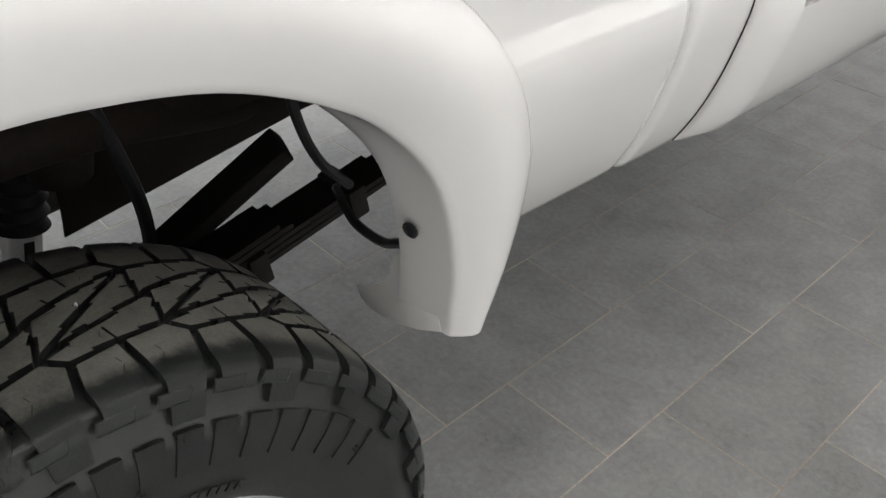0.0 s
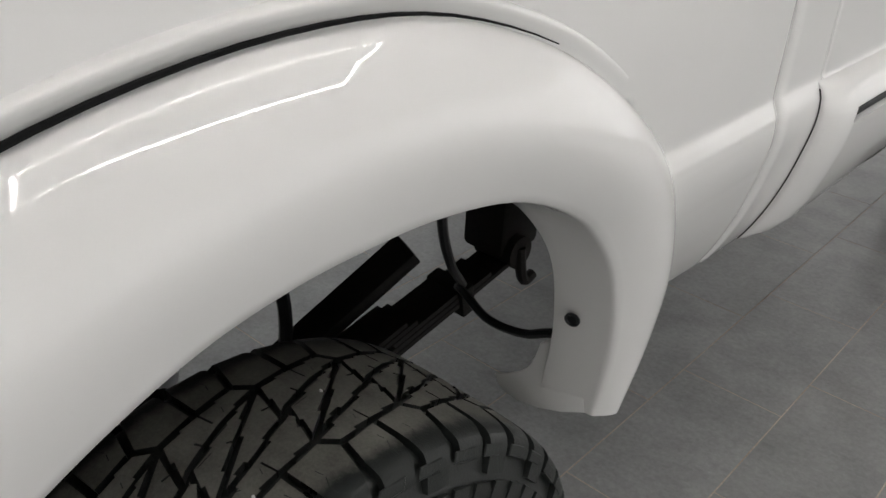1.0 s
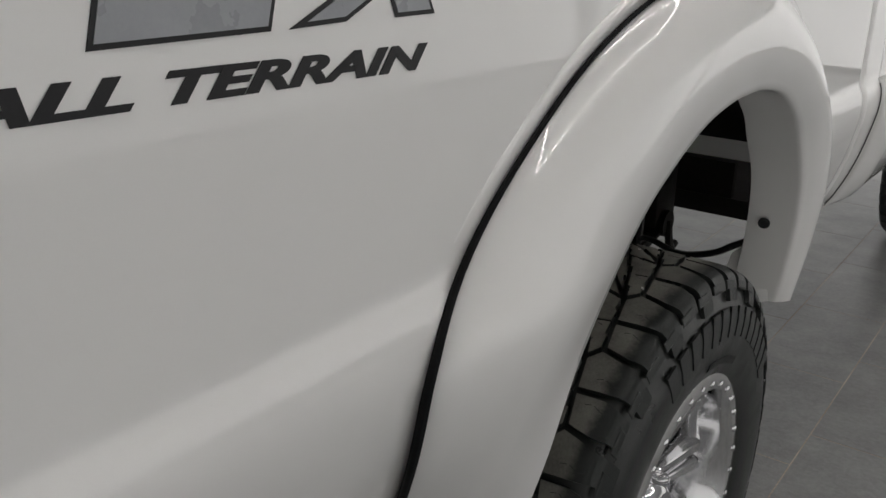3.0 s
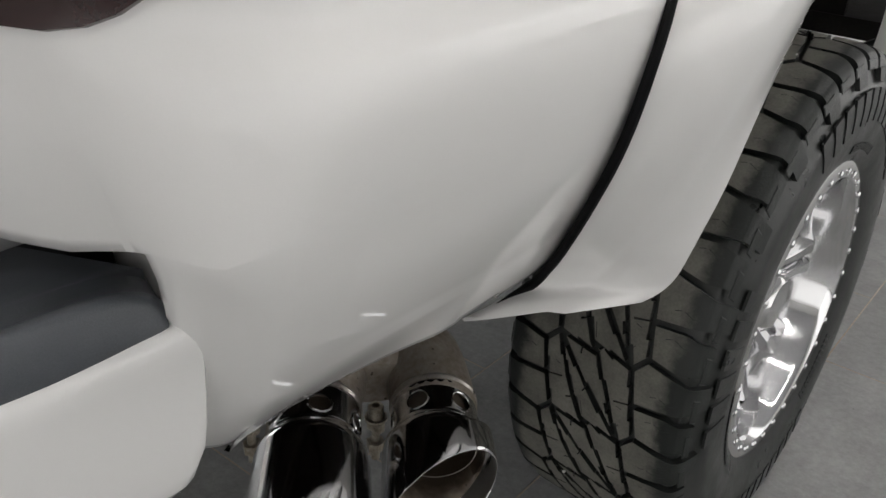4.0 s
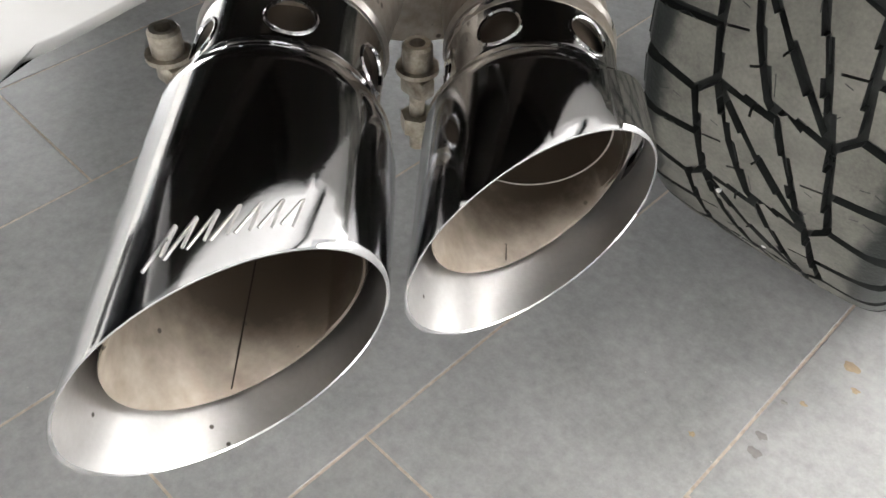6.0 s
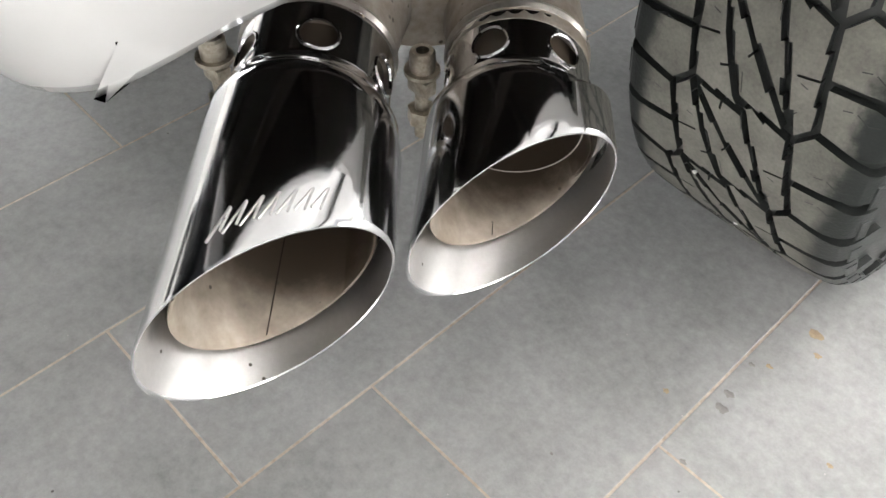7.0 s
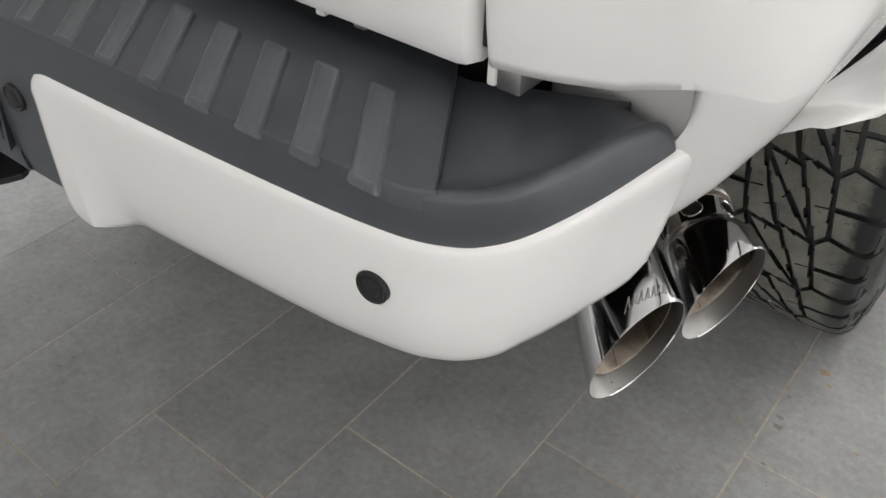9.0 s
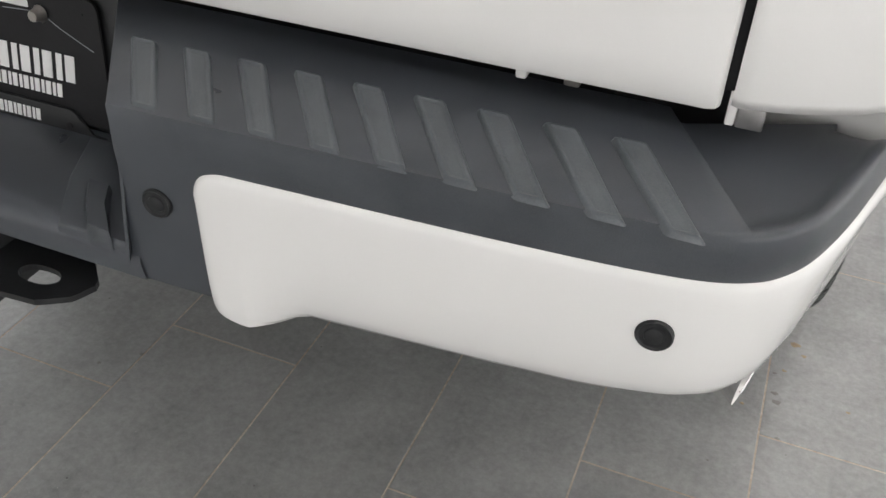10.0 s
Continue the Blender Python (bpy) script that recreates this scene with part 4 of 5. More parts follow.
def bumper(sign):
    side = empty("rear_bumper", parent=truck)
    side.scale = (sign, 1, 1)
    rows = []
    face = [(0.04, 0.0), (0.022, 0.004), (0.017, 0.03), (0.012, 0.80), (0.006, 0.865), (0.003, 0.880), (0.0005, 0.904), (0.0, 0.922), (0.001, 0.9255), (0.003, 0.9275), (0.006, 0.9282), (0.009, 0.9275), (0.014, 0.9245), (0.021, 0.9215), (0.034, 0.9190), (0.05, 0.9178)]
    for p, n in bumper_path():
        if p.y > -0.3705:
            continue
        low = lerp(p.x, [0.30, 0.40, 0.43], [0.712, 0.712, 0.742])
        lean = 1 - lerp(p.x, [0.318, 0.36], [0, 1])
        deep = lerp(p.y, [-0.57, -0.50], [0.0, 0.07])
        inset = lerp(p.y, [-0.53, -0.46, -0.37], [0.0, 0.006, 0.010])
        tail = max(0.0, (p.y + 0.425) / 0.0545)
        row = []
        for k, (o, z) in enumerate(face):
            z = low + z if k < 3 else z
            o += (deep, deep, deep, deep * 0.7, deep * 0.2)[k] if k < 5 else 0
            o += inset * lerp(z, [0.885, 0.928], [0.3, 1.3]) if k > 3 else 0
            z += lerp(p.y, [-0.50, -0.37], [0.0, 0.009]) * lerp(z, [0.905, 0.925], [0, 1]) - 0.028 * (1 - math.sqrt(max(0.0, 1 - tail * tail))) * lerp(z, [0.90, 0.925], [0, 1])
            q = Vector((p.x - n.x * o - 0.137 * max(0.0, 0.92 - z) * lean, p.y - n.y * o, z))
            row.append(q + Vector((0, 0, rise(q.y) * lerp(z, [0.75, 0.90], [0, 1]))))
        rows.append(row)
    rows.append([v + Vector((-0.006, 0.006, -0.006 * lerp(v.z, [0.85, 0.90], [0, 1]))) for v in rows[-1]])
    rows.append([v + Vector((-0.030, 0.002, -0.030 * lerp(v.z, [0.85, 0.90], [0, 1]))) for v in rows[-1]])
    bm = bmesh.new()
    grid(bm, rows)
    # deck behind the rounded edge
    inner = [r[-1] for r in rows]
    deck = []
    for q in inner:
        rear = lerp(q.x, [0.78, 0.90], [-0.400, -0.352])
        back = Vector((min(q.x, 0.90), rear, 0.9165 + rise(rear)))
        deck.append([q.lerp(back, f) for f in np.linspace(0, 1, 8)])
    grid(bm, deck)
    bmesh.ops.remove_doubles(bm, verts=bm.verts, dist=1e-5)
    bmesh.ops.recalc_face_normals(bm, faces=bm.faces)
    part("bumper_cover", bm, PAD, side, "dark grey textured plastic bumper cover", smooth=50)
    # raised platform with slanted ribs
    plat = [(0.319, -0.5825), (0.36, -0.5815), (0.52, -0.5755), (0.68, -0.5675), (0.79, -0.5585), (0.838, -0.5500), (0.852, -0.5410), (0.765, -0.4010), (0.193, -0.4010)]
    def tilted(bm):
        for v in bm.verts:
            v.co.z += rise(v.co.y)
        return bm

    part("step_platform", tilted(prism(plat, 0.0180, (0, 0, 0.913), (1, 0, 0), (0, 1, 0), 0.0030)), PAD, side, "raised step platform of grained grey plastic")
    for k in range(9):
        y0, y1, xb, xf = -0.5755 + 0.0011 * k, -0.482 + 0.0014 * k, 0.272 + 0.0575 * k, 0.343 + 0.0568 * k
        rib = [(xb - 0.001, y1), (xb + 0.028, y1), (xf + 0.023, y0), (xf - 0.001, y0)]
        part("rib", tilted(rib_mesh(rib)), RIB, side, "raised rib, lighter for scuffs and painted sheen", smooth=70)
    # painted skin
    rows = []
    for p, n in bumper_path(0.0, 0.386, 720):
        d = p.x - 0.386
        r = 0.042
        top = 0.889 - (r - math.sqrt(max(0.0, r * r - (r - d) ** 2)) if d < r else 0) + lerp(p.y, [-0.53, -0.36], [0, 0.032])
        low = lerp(p.x, [0.436, 0.452, 0.464, 0.476, 0.495, 0.75, 0.85, 0.938], [0.707, 0.708, 0.712, 0.715, 0.714, 0.721, 0.730, 0.730]) + lerp(p.y, [-0.50, -0.43, -0.385, -0.370, -0.363, -0.359], [0, 0.010, 0.020, 0.025, 0.033, 0.048])
        tuck = lerp(p.x, [0.43, 0.485], [0.12, 1.0])
        if d < r:
            low += 0.6 * (r - math.sqrt(max(0.0, r * r - (r - d) ** 2)))
        fold = lerp(d, [0, 0.002, 0.006, 0.012, 0.02], [-0.012, -0.006, -0.0015, 0.0006, 0.0015])
        row = []
        for f, o in ((0, -0.014), (0.008, -0.0085), (0.025, -0.004), (0.05, -0.001), (0.09, 0.0008), (0.16, 0.0006), (0.25, 0.000), (0.45, -0.002), (0.65, -0.006), (0.80, -0.012), (0.90, -0.020), (0.96, -0.028), (1.0, -0.040), (1.0, -0.066)):
            o = o * (tuck * lerp(p.y, [-0.55, -0.48, -0.38], [1.0, 1.3, 1.25]) if f > 0.1 and o > -0.05 else 1) - 0.010 * math.sin(math.pi * f) * lerp(p.y, [-0.54, -0.42], [0, 1])
            o = min(o, fold + (o - 0.0012)) if d < 0.02 else o
            row.append(Vector((p.x + n.x * o, p.y + n.y * o + lerp(p.y, [-0.44, -0.359], [0, 1]) * lerp(f, [0, 0.04, 0.09, 0.16, 0.3, 0.6, 0.8, 0.92, 1], [-0.010, -0.004, 0.0, 0.004, 0.007, 0.006, 0.004, 0.0, -0.006]), top + (low - top) * f)))
        rows.append(row)
    first = [v + Vector((0.0, 0.012, 0)) for v in rows[0]]
    last = [v + Vector((-0.004, 0.004, 0)) for v in rows[-1]], [v + Vector((-0.012, 0.006, 0)) for v in rows[-1]], [v + Vector((-0.04, 0.007, 0)) for v in rows[-1]]
    bm = bmesh.new()
    grid(bm, [first, *rows, *last])
    bmesh.ops.recalc_face_normals(bm, faces=bm.faces)
    skin = part("bumper_skin", bm, PAINT, side, "glossy white painted bumper skin", smooth=50)
    s = skin.modifiers.new("thickness", "SOLIDIFY")
    s.thickness, s.offset = 0.003, -1
    for x, z, y, mat in ((0.803, 0.825, -0.5545, TRIM), (0.346, 0.830, -0.5725, TRIM)):
        sen = part("parking_sensor", lathe([(-0.004, 0.0155), (0.002, 0.0155), (0.0035, 0.014), (0.002, 0.0122), (0.0022, 0.0085), (0.0035, 0.0078), (0.004, 0.006), (0.004, 0)], (x, y, z), (0.05, -1, 0.02), 36), mat, side, "round black parking sensor")
    return side


def bumper_middle():
    mid = empty("bumper_step", parent=truck)
    bm = bmesh.new()
    cross = [(-0.39, 0.758), (-0.42, 0.759), (-0.540, 0.762), (-0.556, 0.759), (-0.563, 0.753), (-0.566, 0.742), (-0.562, 0.716), (-0.548, 0.712), (-0.50, 0.710)]
    xs = np.linspace(-0.303, 0.303, 31)
    grid(bm, [[(x, y, z) for y, z in cross] for x in xs])
    bmesh.ops.recalc_face_normals(bm, faces=bm.faces)
    part("step_cover", bm, PAD, mid, "dark grey plastic centre step", smooth=40)

    def raised(outline, lift, name, taper):
        """A field or rib that stands proud of the sloping step."""
        bm = bmesh.new()
        c = sum((Vector(q) for q in outline), Vector((0, 0))) / len(outline)
        rings = []
        for grow, h in ((0.0, -0.002), (0.0, lift * 0.5), (taper * 0.35, lift * 0.9), (taper, lift)):
            ring = [Vector(q) + (c - Vector(q)).normalized() * grow for q in outline]
            rings.append([(q.x, q.y, lerp(-q.y, [0.40, 0.42, 0.540, 0.556, 0.563, 0.566], [0.758, 0.759, 0.762, 0.759, 0.753, 0.747]) + h) for q in ring])
        vs = grid(bm, rings, close_v=True)
        bm.faces.new(vs[-1])
        bmesh.ops.recalc_face_normals(bm, faces=bm.faces)
        return part(name, bm, PAD, mid, smooth=50)

    for sx in (-1, 1):
        raised([(sx * x, y) for x, y in ((0.203, -0.5645), (0.294, -0.5645), (0.262, -0.50), (0.225, -0.42), (0.128, -0.42), (0.165, -0.50))], 0.006, "side_field", 0.003)
        raised([(sx * x, y) for x, y in ((0.243, -0.566), (0.272, -0.566), (0.248, -0.538), (0.226, -0.505), (0.199, -0.505), (0.220, -0.538))], 0.017, "rib", 0.003)
        # walls of the recess
        wall = [[(sx * (x0 - 0.137 * (0.928 - z)), y0, z) for z in np.linspace(zl, 0.928, 6)] for x0, y0, zl in ((0.3195, -0.574, 0.745), (0.289, -0.53, 0.750), (0.245, -0.47, 0.750), (0.180, -0.375, 0.750))]
        part("recess_wall", slab(wall, 0.004, lambda p, s=sx: (s, 0, 0)), PAD, mid)
    part("recess_back", box(0.56, 0.012, 0.24, (0, -0.362, 0.85)), FRAME, mid)
    return mid


def plate():
    """The dealer plate in its holder: the lettering stands as plain white bars."""
    tilt = Euler((radians(-4), 0, 0)).to_matrix().to_4x4()
    at = Matrix.Translation((0, -0.398, 0.842)) @ tilt
    base = empty("number_plate", parent=truck)
    base.matrix_local = at
    part("plate", prism(rounded(0.305, 0.152, 0.012), 0.003, (0, 0, 0.004), (1, 0, 0), (0, 0, 1)), INK, base, "black dealer plate")
    part("holder", prism([(-0.1625, -0.026), (0.1625, -0.026), (0.1625, -0.003), (0.122, -0.001), (0.104, 0.020), (0.096, 0.026), (-0.096, 0.026), (-0.104, 0.020), (-0.122, -0.001), (-0.1625, -0.003)], 0.004, (0, -0.004, -0.082), (1, 0, 0), (0, 0, 1), 0.001), TRIM, base, "black plate holder")
    part("holder_back", box(0.40, 0.006, 0.19, (0, 0.010, 0.0), bevel=0.002), TRIM, base)
    for x0, x1, z, h, y in ((-0.112, 0.112, -0.006, 0.033, -0.0032), (-0.045, 0.086, -0.036, 0.017, -0.0032), (-0.062, 0.050, -0.072, 0.015, -0.0084), (-0.04, 0.038, -0.093, 0.010, -0.0084)):
        count = max(1, round((x1 - x0) / (h * 0.95)))
        wide = (x1 - x0) / count
        for k in range(count):
            for lo, hi in ((0.0, 0.26), (0.40, 0.82)):
                shape = [(wide * lo, 0), (wide * hi, 0), (wide * hi + 0.14 * h, h), (wide * lo + 0.14 * h, h)]
                part("white_bar", prism(shape, 0.0006, (x0 + k * wide, y, z - h / 2), (1, 0, 0), (0, 0, 1)), WHITE, base, "plain white bar")
    part("white_bar", prism([(0, 0), (0.05, 0), (0.05, 0.011), (0, 0.011)], 0.0006, (0.008, -0.0032, 0.058), (1, 0, 0), (0, 0, 1)), WHITE, base, "plain white bar")
    line = [(0.02, 0.0, 0.052), (0.07, 0.0, 0.054), (0.10, 0.0, 0.040), (0.14, 0.0, 0.022)]
    part("grey_line", tube([(x, -0.0032, z) for x, y, z in line], 0.0006, 6, n=12), GREYFILL, base)
    for x in (-0.076, 0.076):
        part("holder_hole", lathe([(0, 0.0), (0, 0.0045), (0.0006, 0.0045), (0.0006, 0.0)], (x * 1.2, -0.0092, -0.076), (0, -1, 0), 14), INK, base)
        part("wing_nut", lathe([(-0.012, 0.0), (-0.012, 0.006), (-0.004, 0.008), (0.0, 0.010), (0.004, 0.004)], (x, -0.006, 0.055), (0, 1, 0), 14), STEEL, base, "dull metal plate screw")
        part("slot", prism(rounded(0.022, 0.009, 0.0044), 0.0006, (x * 2.3, 0.0068, 0.05), (1, 0, 0), (0, 0, 1)), INK, base)
    return base


def hitch():
    h = part("hitch_receiver", box(0.085, 0.22, 0.085, (0, -0.47, 0.615), bevel=0.006), TRIM, truck, "black steel hitch receiver")
    part("receiver_mouth", box(0.052, 0.01, 0.052, (0, -0.582, 0.615), bevel=0.002), INK, h)
    for sx in (-1, 1):
        bm = bmesh.new()
        outer = [(0.04, 0.02), (0.150, 0.02), (0.190, -0.02), (0.178, -0.050), (0.145, -0.072), (0.04, -0.080)]
        inner = [(0.1175 + 0.028 * math.copysign(abs(math.cos(w)) ** 0.8, math.cos(w)), -0.034 + 0.0145 * math.sin(w)) for w in np.linspace(0, 2 * math.pi, 25)[:-1]]
        ring = [inner[k] for k in range(24)]

        def edge(w):
            d = Vector((math.cos(w), math.sin(w)))
            best = 9
            for k in range(6):
                ax, ay = outer[k]
                bx, by = outer[(k + 1) % 6]
                ax, ay, bx, by = ax - 0.1175, ay + 0.034, bx - 0.1175, by + 0.034
                ex, ey = bx - ax, by - ay
                den = d.x * ey - d.y * ex
                if abs(den) > 1e-9:
                    t = (ax * ey - ay * ex) / den
                    u = (ax * d.y - ay * d.x) / den
                    if t > 0 and -1e-6 <= u <= 1 + 1e-6:
                        best = min(best, t)
            return (0.1175 + d.x * best, -0.034 + d.y * best)

        out = [edge(math.atan2(y + 0.034, x - 0.1175)) for x, y in ring]
        rows = [[(sx * x, -0.500 + y, z) for (x, y), z in zip(src, [zz] * 24)] for src, zz in ((ring, 0.632), (ring, 0.640), (out, 0.640), (out, 0.632))]
        grid(bm, rows, close_u=True, close_v=True)
        bmesh.ops.recalc_face_normals(bm, faces=bm.faces)
        part("chain_plate", bm, TRIM, h, "black steel plate with oval chain holes", smooth=0)
    part("cross_tube", box(1.1, 0.09, 0.09, (0, -0.33, 0.70), bevel=0.01), TRIM, h)
    return h


# ---- tailgate, lamp and corner details ----
def tailgate():
    bm = bmesh.new()
    sect = [(-0.36, 0.968), (-0.385, 0.963), (-0.396, 0.966), (-0.401, 0.974), (-0.403, 1.0), (-0.404, 1.2), (-0.402, 1.47), (-0.39, 1.488), (-0.36, 1.49)]
    xs = [-0.805, -0.802, -0.794, *np.linspace(-0.75, 0.75, 13), 0.794, 0.802, 0.805]
    rows = []
    for x in xs:
        lift = 0.0 if abs(x) < 0.796 else (0.003 if abs(x) < 0.804 else 0.010)
        rows.append([(x, y + lift - 0.048, z + (0.004 if z < 1.1 else 0)) for y, z in sect])
    vs = grid(bm, rows)
    bm.faces.new(vs[0])
    bm.faces.new(vs[-1][::-1])
    bmesh.ops.recalc_face_normals(bm, faces=bm.faces)
    gate = part("tailgate", bm, PAINT, truck, "white tailgate, closed", smooth=40)
    # black backing: shade of the gap under the tailgate as plain colour
    part("low_gap_shade", box(1.62, 0.04, 0.20, (0, -0.335, 0.925), bevel=0.004), INK, truck)
    # black strip painted as the shade deep in the gate gap
    part("gate_gap_shade", box(0.010, 0.02, 0.49, (0.809, -0.416, 1.225), bevel=0.002), INK, gate, "black strip for the shade in the gate gap")
    for x, w, h, m in ((0.638, 0.010, 0.020, PAINT), (0.683, 0.014, 0.018, STEEL), (0.763, 0.012, 0.012, SATIN), (0.612, 0.038, 0.009, TRIM), (0.661, 0.026, 0.010, TRIM)):
        part("bracket", box(w, 0.02, h, (x, -0.420, 0.975 - h / 2), bevel=0.002), m, gate)
    part("post_bracket", box(0.022, 0.05, 0.034, (0.830, -0.400, 0.966), bevel=0.002), SATIN, truck, "dull grey bracket under the corner post")
    part("post_bracket", box(0.008, 0.016, 0.032, (0.8145, -0.418, 0.966), bevel=0.002), PAINT, truck, "white bracket edge under the corner post")
    return gate


def tail_light():
    """The lamp that wraps the rear corner."""
    base = empty("tail_light", parent=truck)
    r = 0.11

    def corner(u, z, out):
        # u: run from the side, round the corner, to the rear face
        x = side_x(z)
        cx, cy = x - r, -0.292
        arc = r * math.pi / 2
        if u < 0:
            return (x + out, cy - u, z)
        if u < arc:
            a = u / r
            at = cx + (r + out) * math.cos(a)
            return (at, cy - (r + out) * math.sin(a) - bow(at), z)
        return (cx - (u - arc), -0.402 - out - bow(cx - (u - arc)), z)

    def patch(u0, u1, z0, z1, rad, edge, face, name, mat, label):
        rows = []
        n, k = 26, 40
        mu, mz, hu, hz = 0.20, (z0 + z1) / 2, 0.20 - u0, (z1 - z0) / 2
        for j in range(n + 1):
            f = j / n
            size = math.sin(f * math.pi / 2)
            row = []
            for q in range(k):
                w = 2 * math.pi * q / k
                c, s = math.cos(w), math.sin(w)
                e = 2 / rad
                pu, pz = math.copysign(abs(c) ** e, c), math.copysign(abs(s) ** e, s)
                row.append(corner(mu + (hu if pu < 0 else u1 - mu) * size * pu, mz + hz * size * pz, face if f < 0.93 else face + (edge - face) * (f - 0.93) / 0.07))
            rows.append(row)
        bm = bmesh.new()
        grid(bm, rows, close_v=True)
        bmesh.ops.remove_doubles(bm, verts=bm.verts, dist=1e-6)
        bmesh.ops.recalc_face_normals(bm, faces=bm.faces)
        part(name, bm, mat, base, label, smooth=60)

    patch(0.060, 0.268, 1.106, 1.47, 3.0, -0.002, 0.005, "lamp_bezel", BEZEL, "dark smoked lamp edge")
    patch(0.074, 0.258, 1.122, 1.456, 3.0, 0.004, 0.011, "lens", RED, "glossy red lamp lens")
    return base


# ---- cab ----
def cab():
    """The cab behind the front wheel: corner, door and the sill moulding."""
    c = empty("cab", parent=truck)

    def skin(y0, y1, name, z0=0.625, roll0=0.02, roll1=0.004, top=1.50, label="white cab panel", off=0.0):
        ys = np.concatenate([y0 + roll0 * np.array([0, 0.04, 0.15, 0.35, 0.65, 1.0]), np.linspace(y0 + roll0 + 0.01, y1 - roll1 - 0.01, 12), y1 - roll1 * np.array([1.0, 0.5, 0.0])])
        zs = np.concatenate([np.linspace(z0, 1.0, 22), np.linspace(1.01, 1.13, 14), np.linspace(1.16, 1.44, 8), np.linspace(1.45, top, 6)])
        rows = []
        for y in ys:
            a = max(0.0, 1 - (y - y0) / roll0)
            b = max(0.0, 1 - (y1 - y) / roll1)
            dip = roll0 * (1 - math.sqrt(max(0.0, 1 - a * a))) + roll1 * (1 - math.sqrt(max(0.0, 1 - b * b)))
            rows.append([(side_x(z) + belly(y, z) - dip + off, y, z - drop(y)) for z in zs])
        bm = bmesh.new()
        grid(bm, rows)
        bmesh.ops.recalc_face_normals(bm, faces=bm.faces)
        ob = part(name, bm, PAINT, c, label, smooth=60)
        s = ob.modifiers.new("thickness", "SOLIDIFY")
        s.thickness, s.offset = 0.004, -1
        return ob

    skin(1.706, 1.886, "cab_corner", z0=0.772, roll0=0.022)
    skin(1.890, 3.05, "door", z0=0.78, roll0=0.006)
    skin(3.054, 3.70, "fender", z0=0.62, roll0=0.004)
    part("cab_back", box(1.96, 0.02, 0.62, (0, 1.765, 1.16)), PAINT, c)
    part("cab_back_low", box(1.5, 0.02, 0.14, (0, 1.765, 0.77)), FRAME, c)
    part("cab_floor", box(1.7, 2.0, 0.05, (0, 2.75, 0.72)), FRAME, c)
    # sill moulding
    rows = []
    sect = [(1.112, -0.004), (1.110, 0.012), (1.101, 0.024), (1.086, 0.033), (1.064, 0.039), (1.058, 0.040), (1.055, 0.030), (1.031, 0.030), (1.028, 0.043), (0.98, 0.046), (0.92, 0.045), (0.86, 0.046), (0.82, 0.044), (0.79, 0.038), (0.774, 0.026), (0.768, 0.004)]
    for y in [1.866, 1.867, 1.870, 1.877, 1.890, 1.91, 1.94, 1.959, 1.961, *np.linspace(2.0, 3.35, 16), 3.40, 3.41]:
        grow = lerp(y, [1.866, 1.867, 1.870, 1.877, 1.90, 1.935], [0.0, 0.22, 0.34, 0.50, 0.80, 1.0])
        slot_in = 1.0 if 1.96 < y < 3.2 else 0.0
        row = []
        for z, o in sect:
            if o == 0.030 and not slot_in:
                o = 0.0415
            row.append((side_x(z) + belly(y, z) + o * grow - 0.002, y, z - drop(y)))
        rows.append(row)
    bm = bmesh.new()
    grid(bm, rows)
    bmesh.ops.recalc_face_normals(bm, faces=bm.faces)
    sill = part("sill_moulding", bm, PAINT, c, "white sill moulding with a dark slot", smooth=40)
    part("slot_insert", box(0.006, 1.20, 0.014, (side_x(1.043) + 0.031, 2.57, 1.043 - drop(2.57)), Euler((-RAKE, 0, 0)).to_matrix(), 0.002), TRIM, sill, "dark slot insert")
    joint = [(side_x(z) + belly(1.865, z) + 0.0015, 1.8645, z - drop(1.865)) for z in np.linspace(0.772, 1.10, 24)]
    part("joint", tube(joint, 0.0012, 6), INK, c, "dark joint line")
    # door handle
    hp = part("door_handle", prism(rounded(0.10, 0.20, 0.018), 0.012, (side_x(1.36), 1.955, 1.355 - drop(1.9)), (0, 1, 0), (0, 0, 1), 0.004), CHROME, c, "chrome door handle plate")
    part("handle_lever", prism(rounded(0.06, 0.045, 0.014), 0.010, (side_x(1.36) + 0.012, 1.955, 1.292 - drop(1.9)), (0, 1, 0), (0, 0, 1), 0.004), CHROME, hp)
    part("handle_cup", prism(rounded(0.07, 0.07, 0.02), 0.002, (side_x(1.36) + 0.0122, 1.955, 1.385 - drop(1.9)), (0, 1, 0), (0, 0, 1)), TRIM, hp)
    # bonnet and roof masses that close the truck above and ahead
    part("roof", box(1.7, 1.7, 0.5, (0, 2.75, 1.75), bevel=0.12, seg=4), PAINT, c)
    part("bonnet", box(1.95, 1.55, 0.5, (0, 4.45, 1.27), bevel=0.05, seg=3), PAINT, c)
    return c


# ---- underside ----
def bar(p, q, wide, thick, side=(1, 0, 0)):
    p, q = Vector(p), Vector(q)
    d = (q - p).normalized()
    s = (Vector(side) - d * d.dot(Vector(side))).normalized()
    return box(wide, thick, (q - p).length, (p + q) / 2, Matrix((s, d.cross(s), d)).transposed(), min(wide, thick) * 0.12)


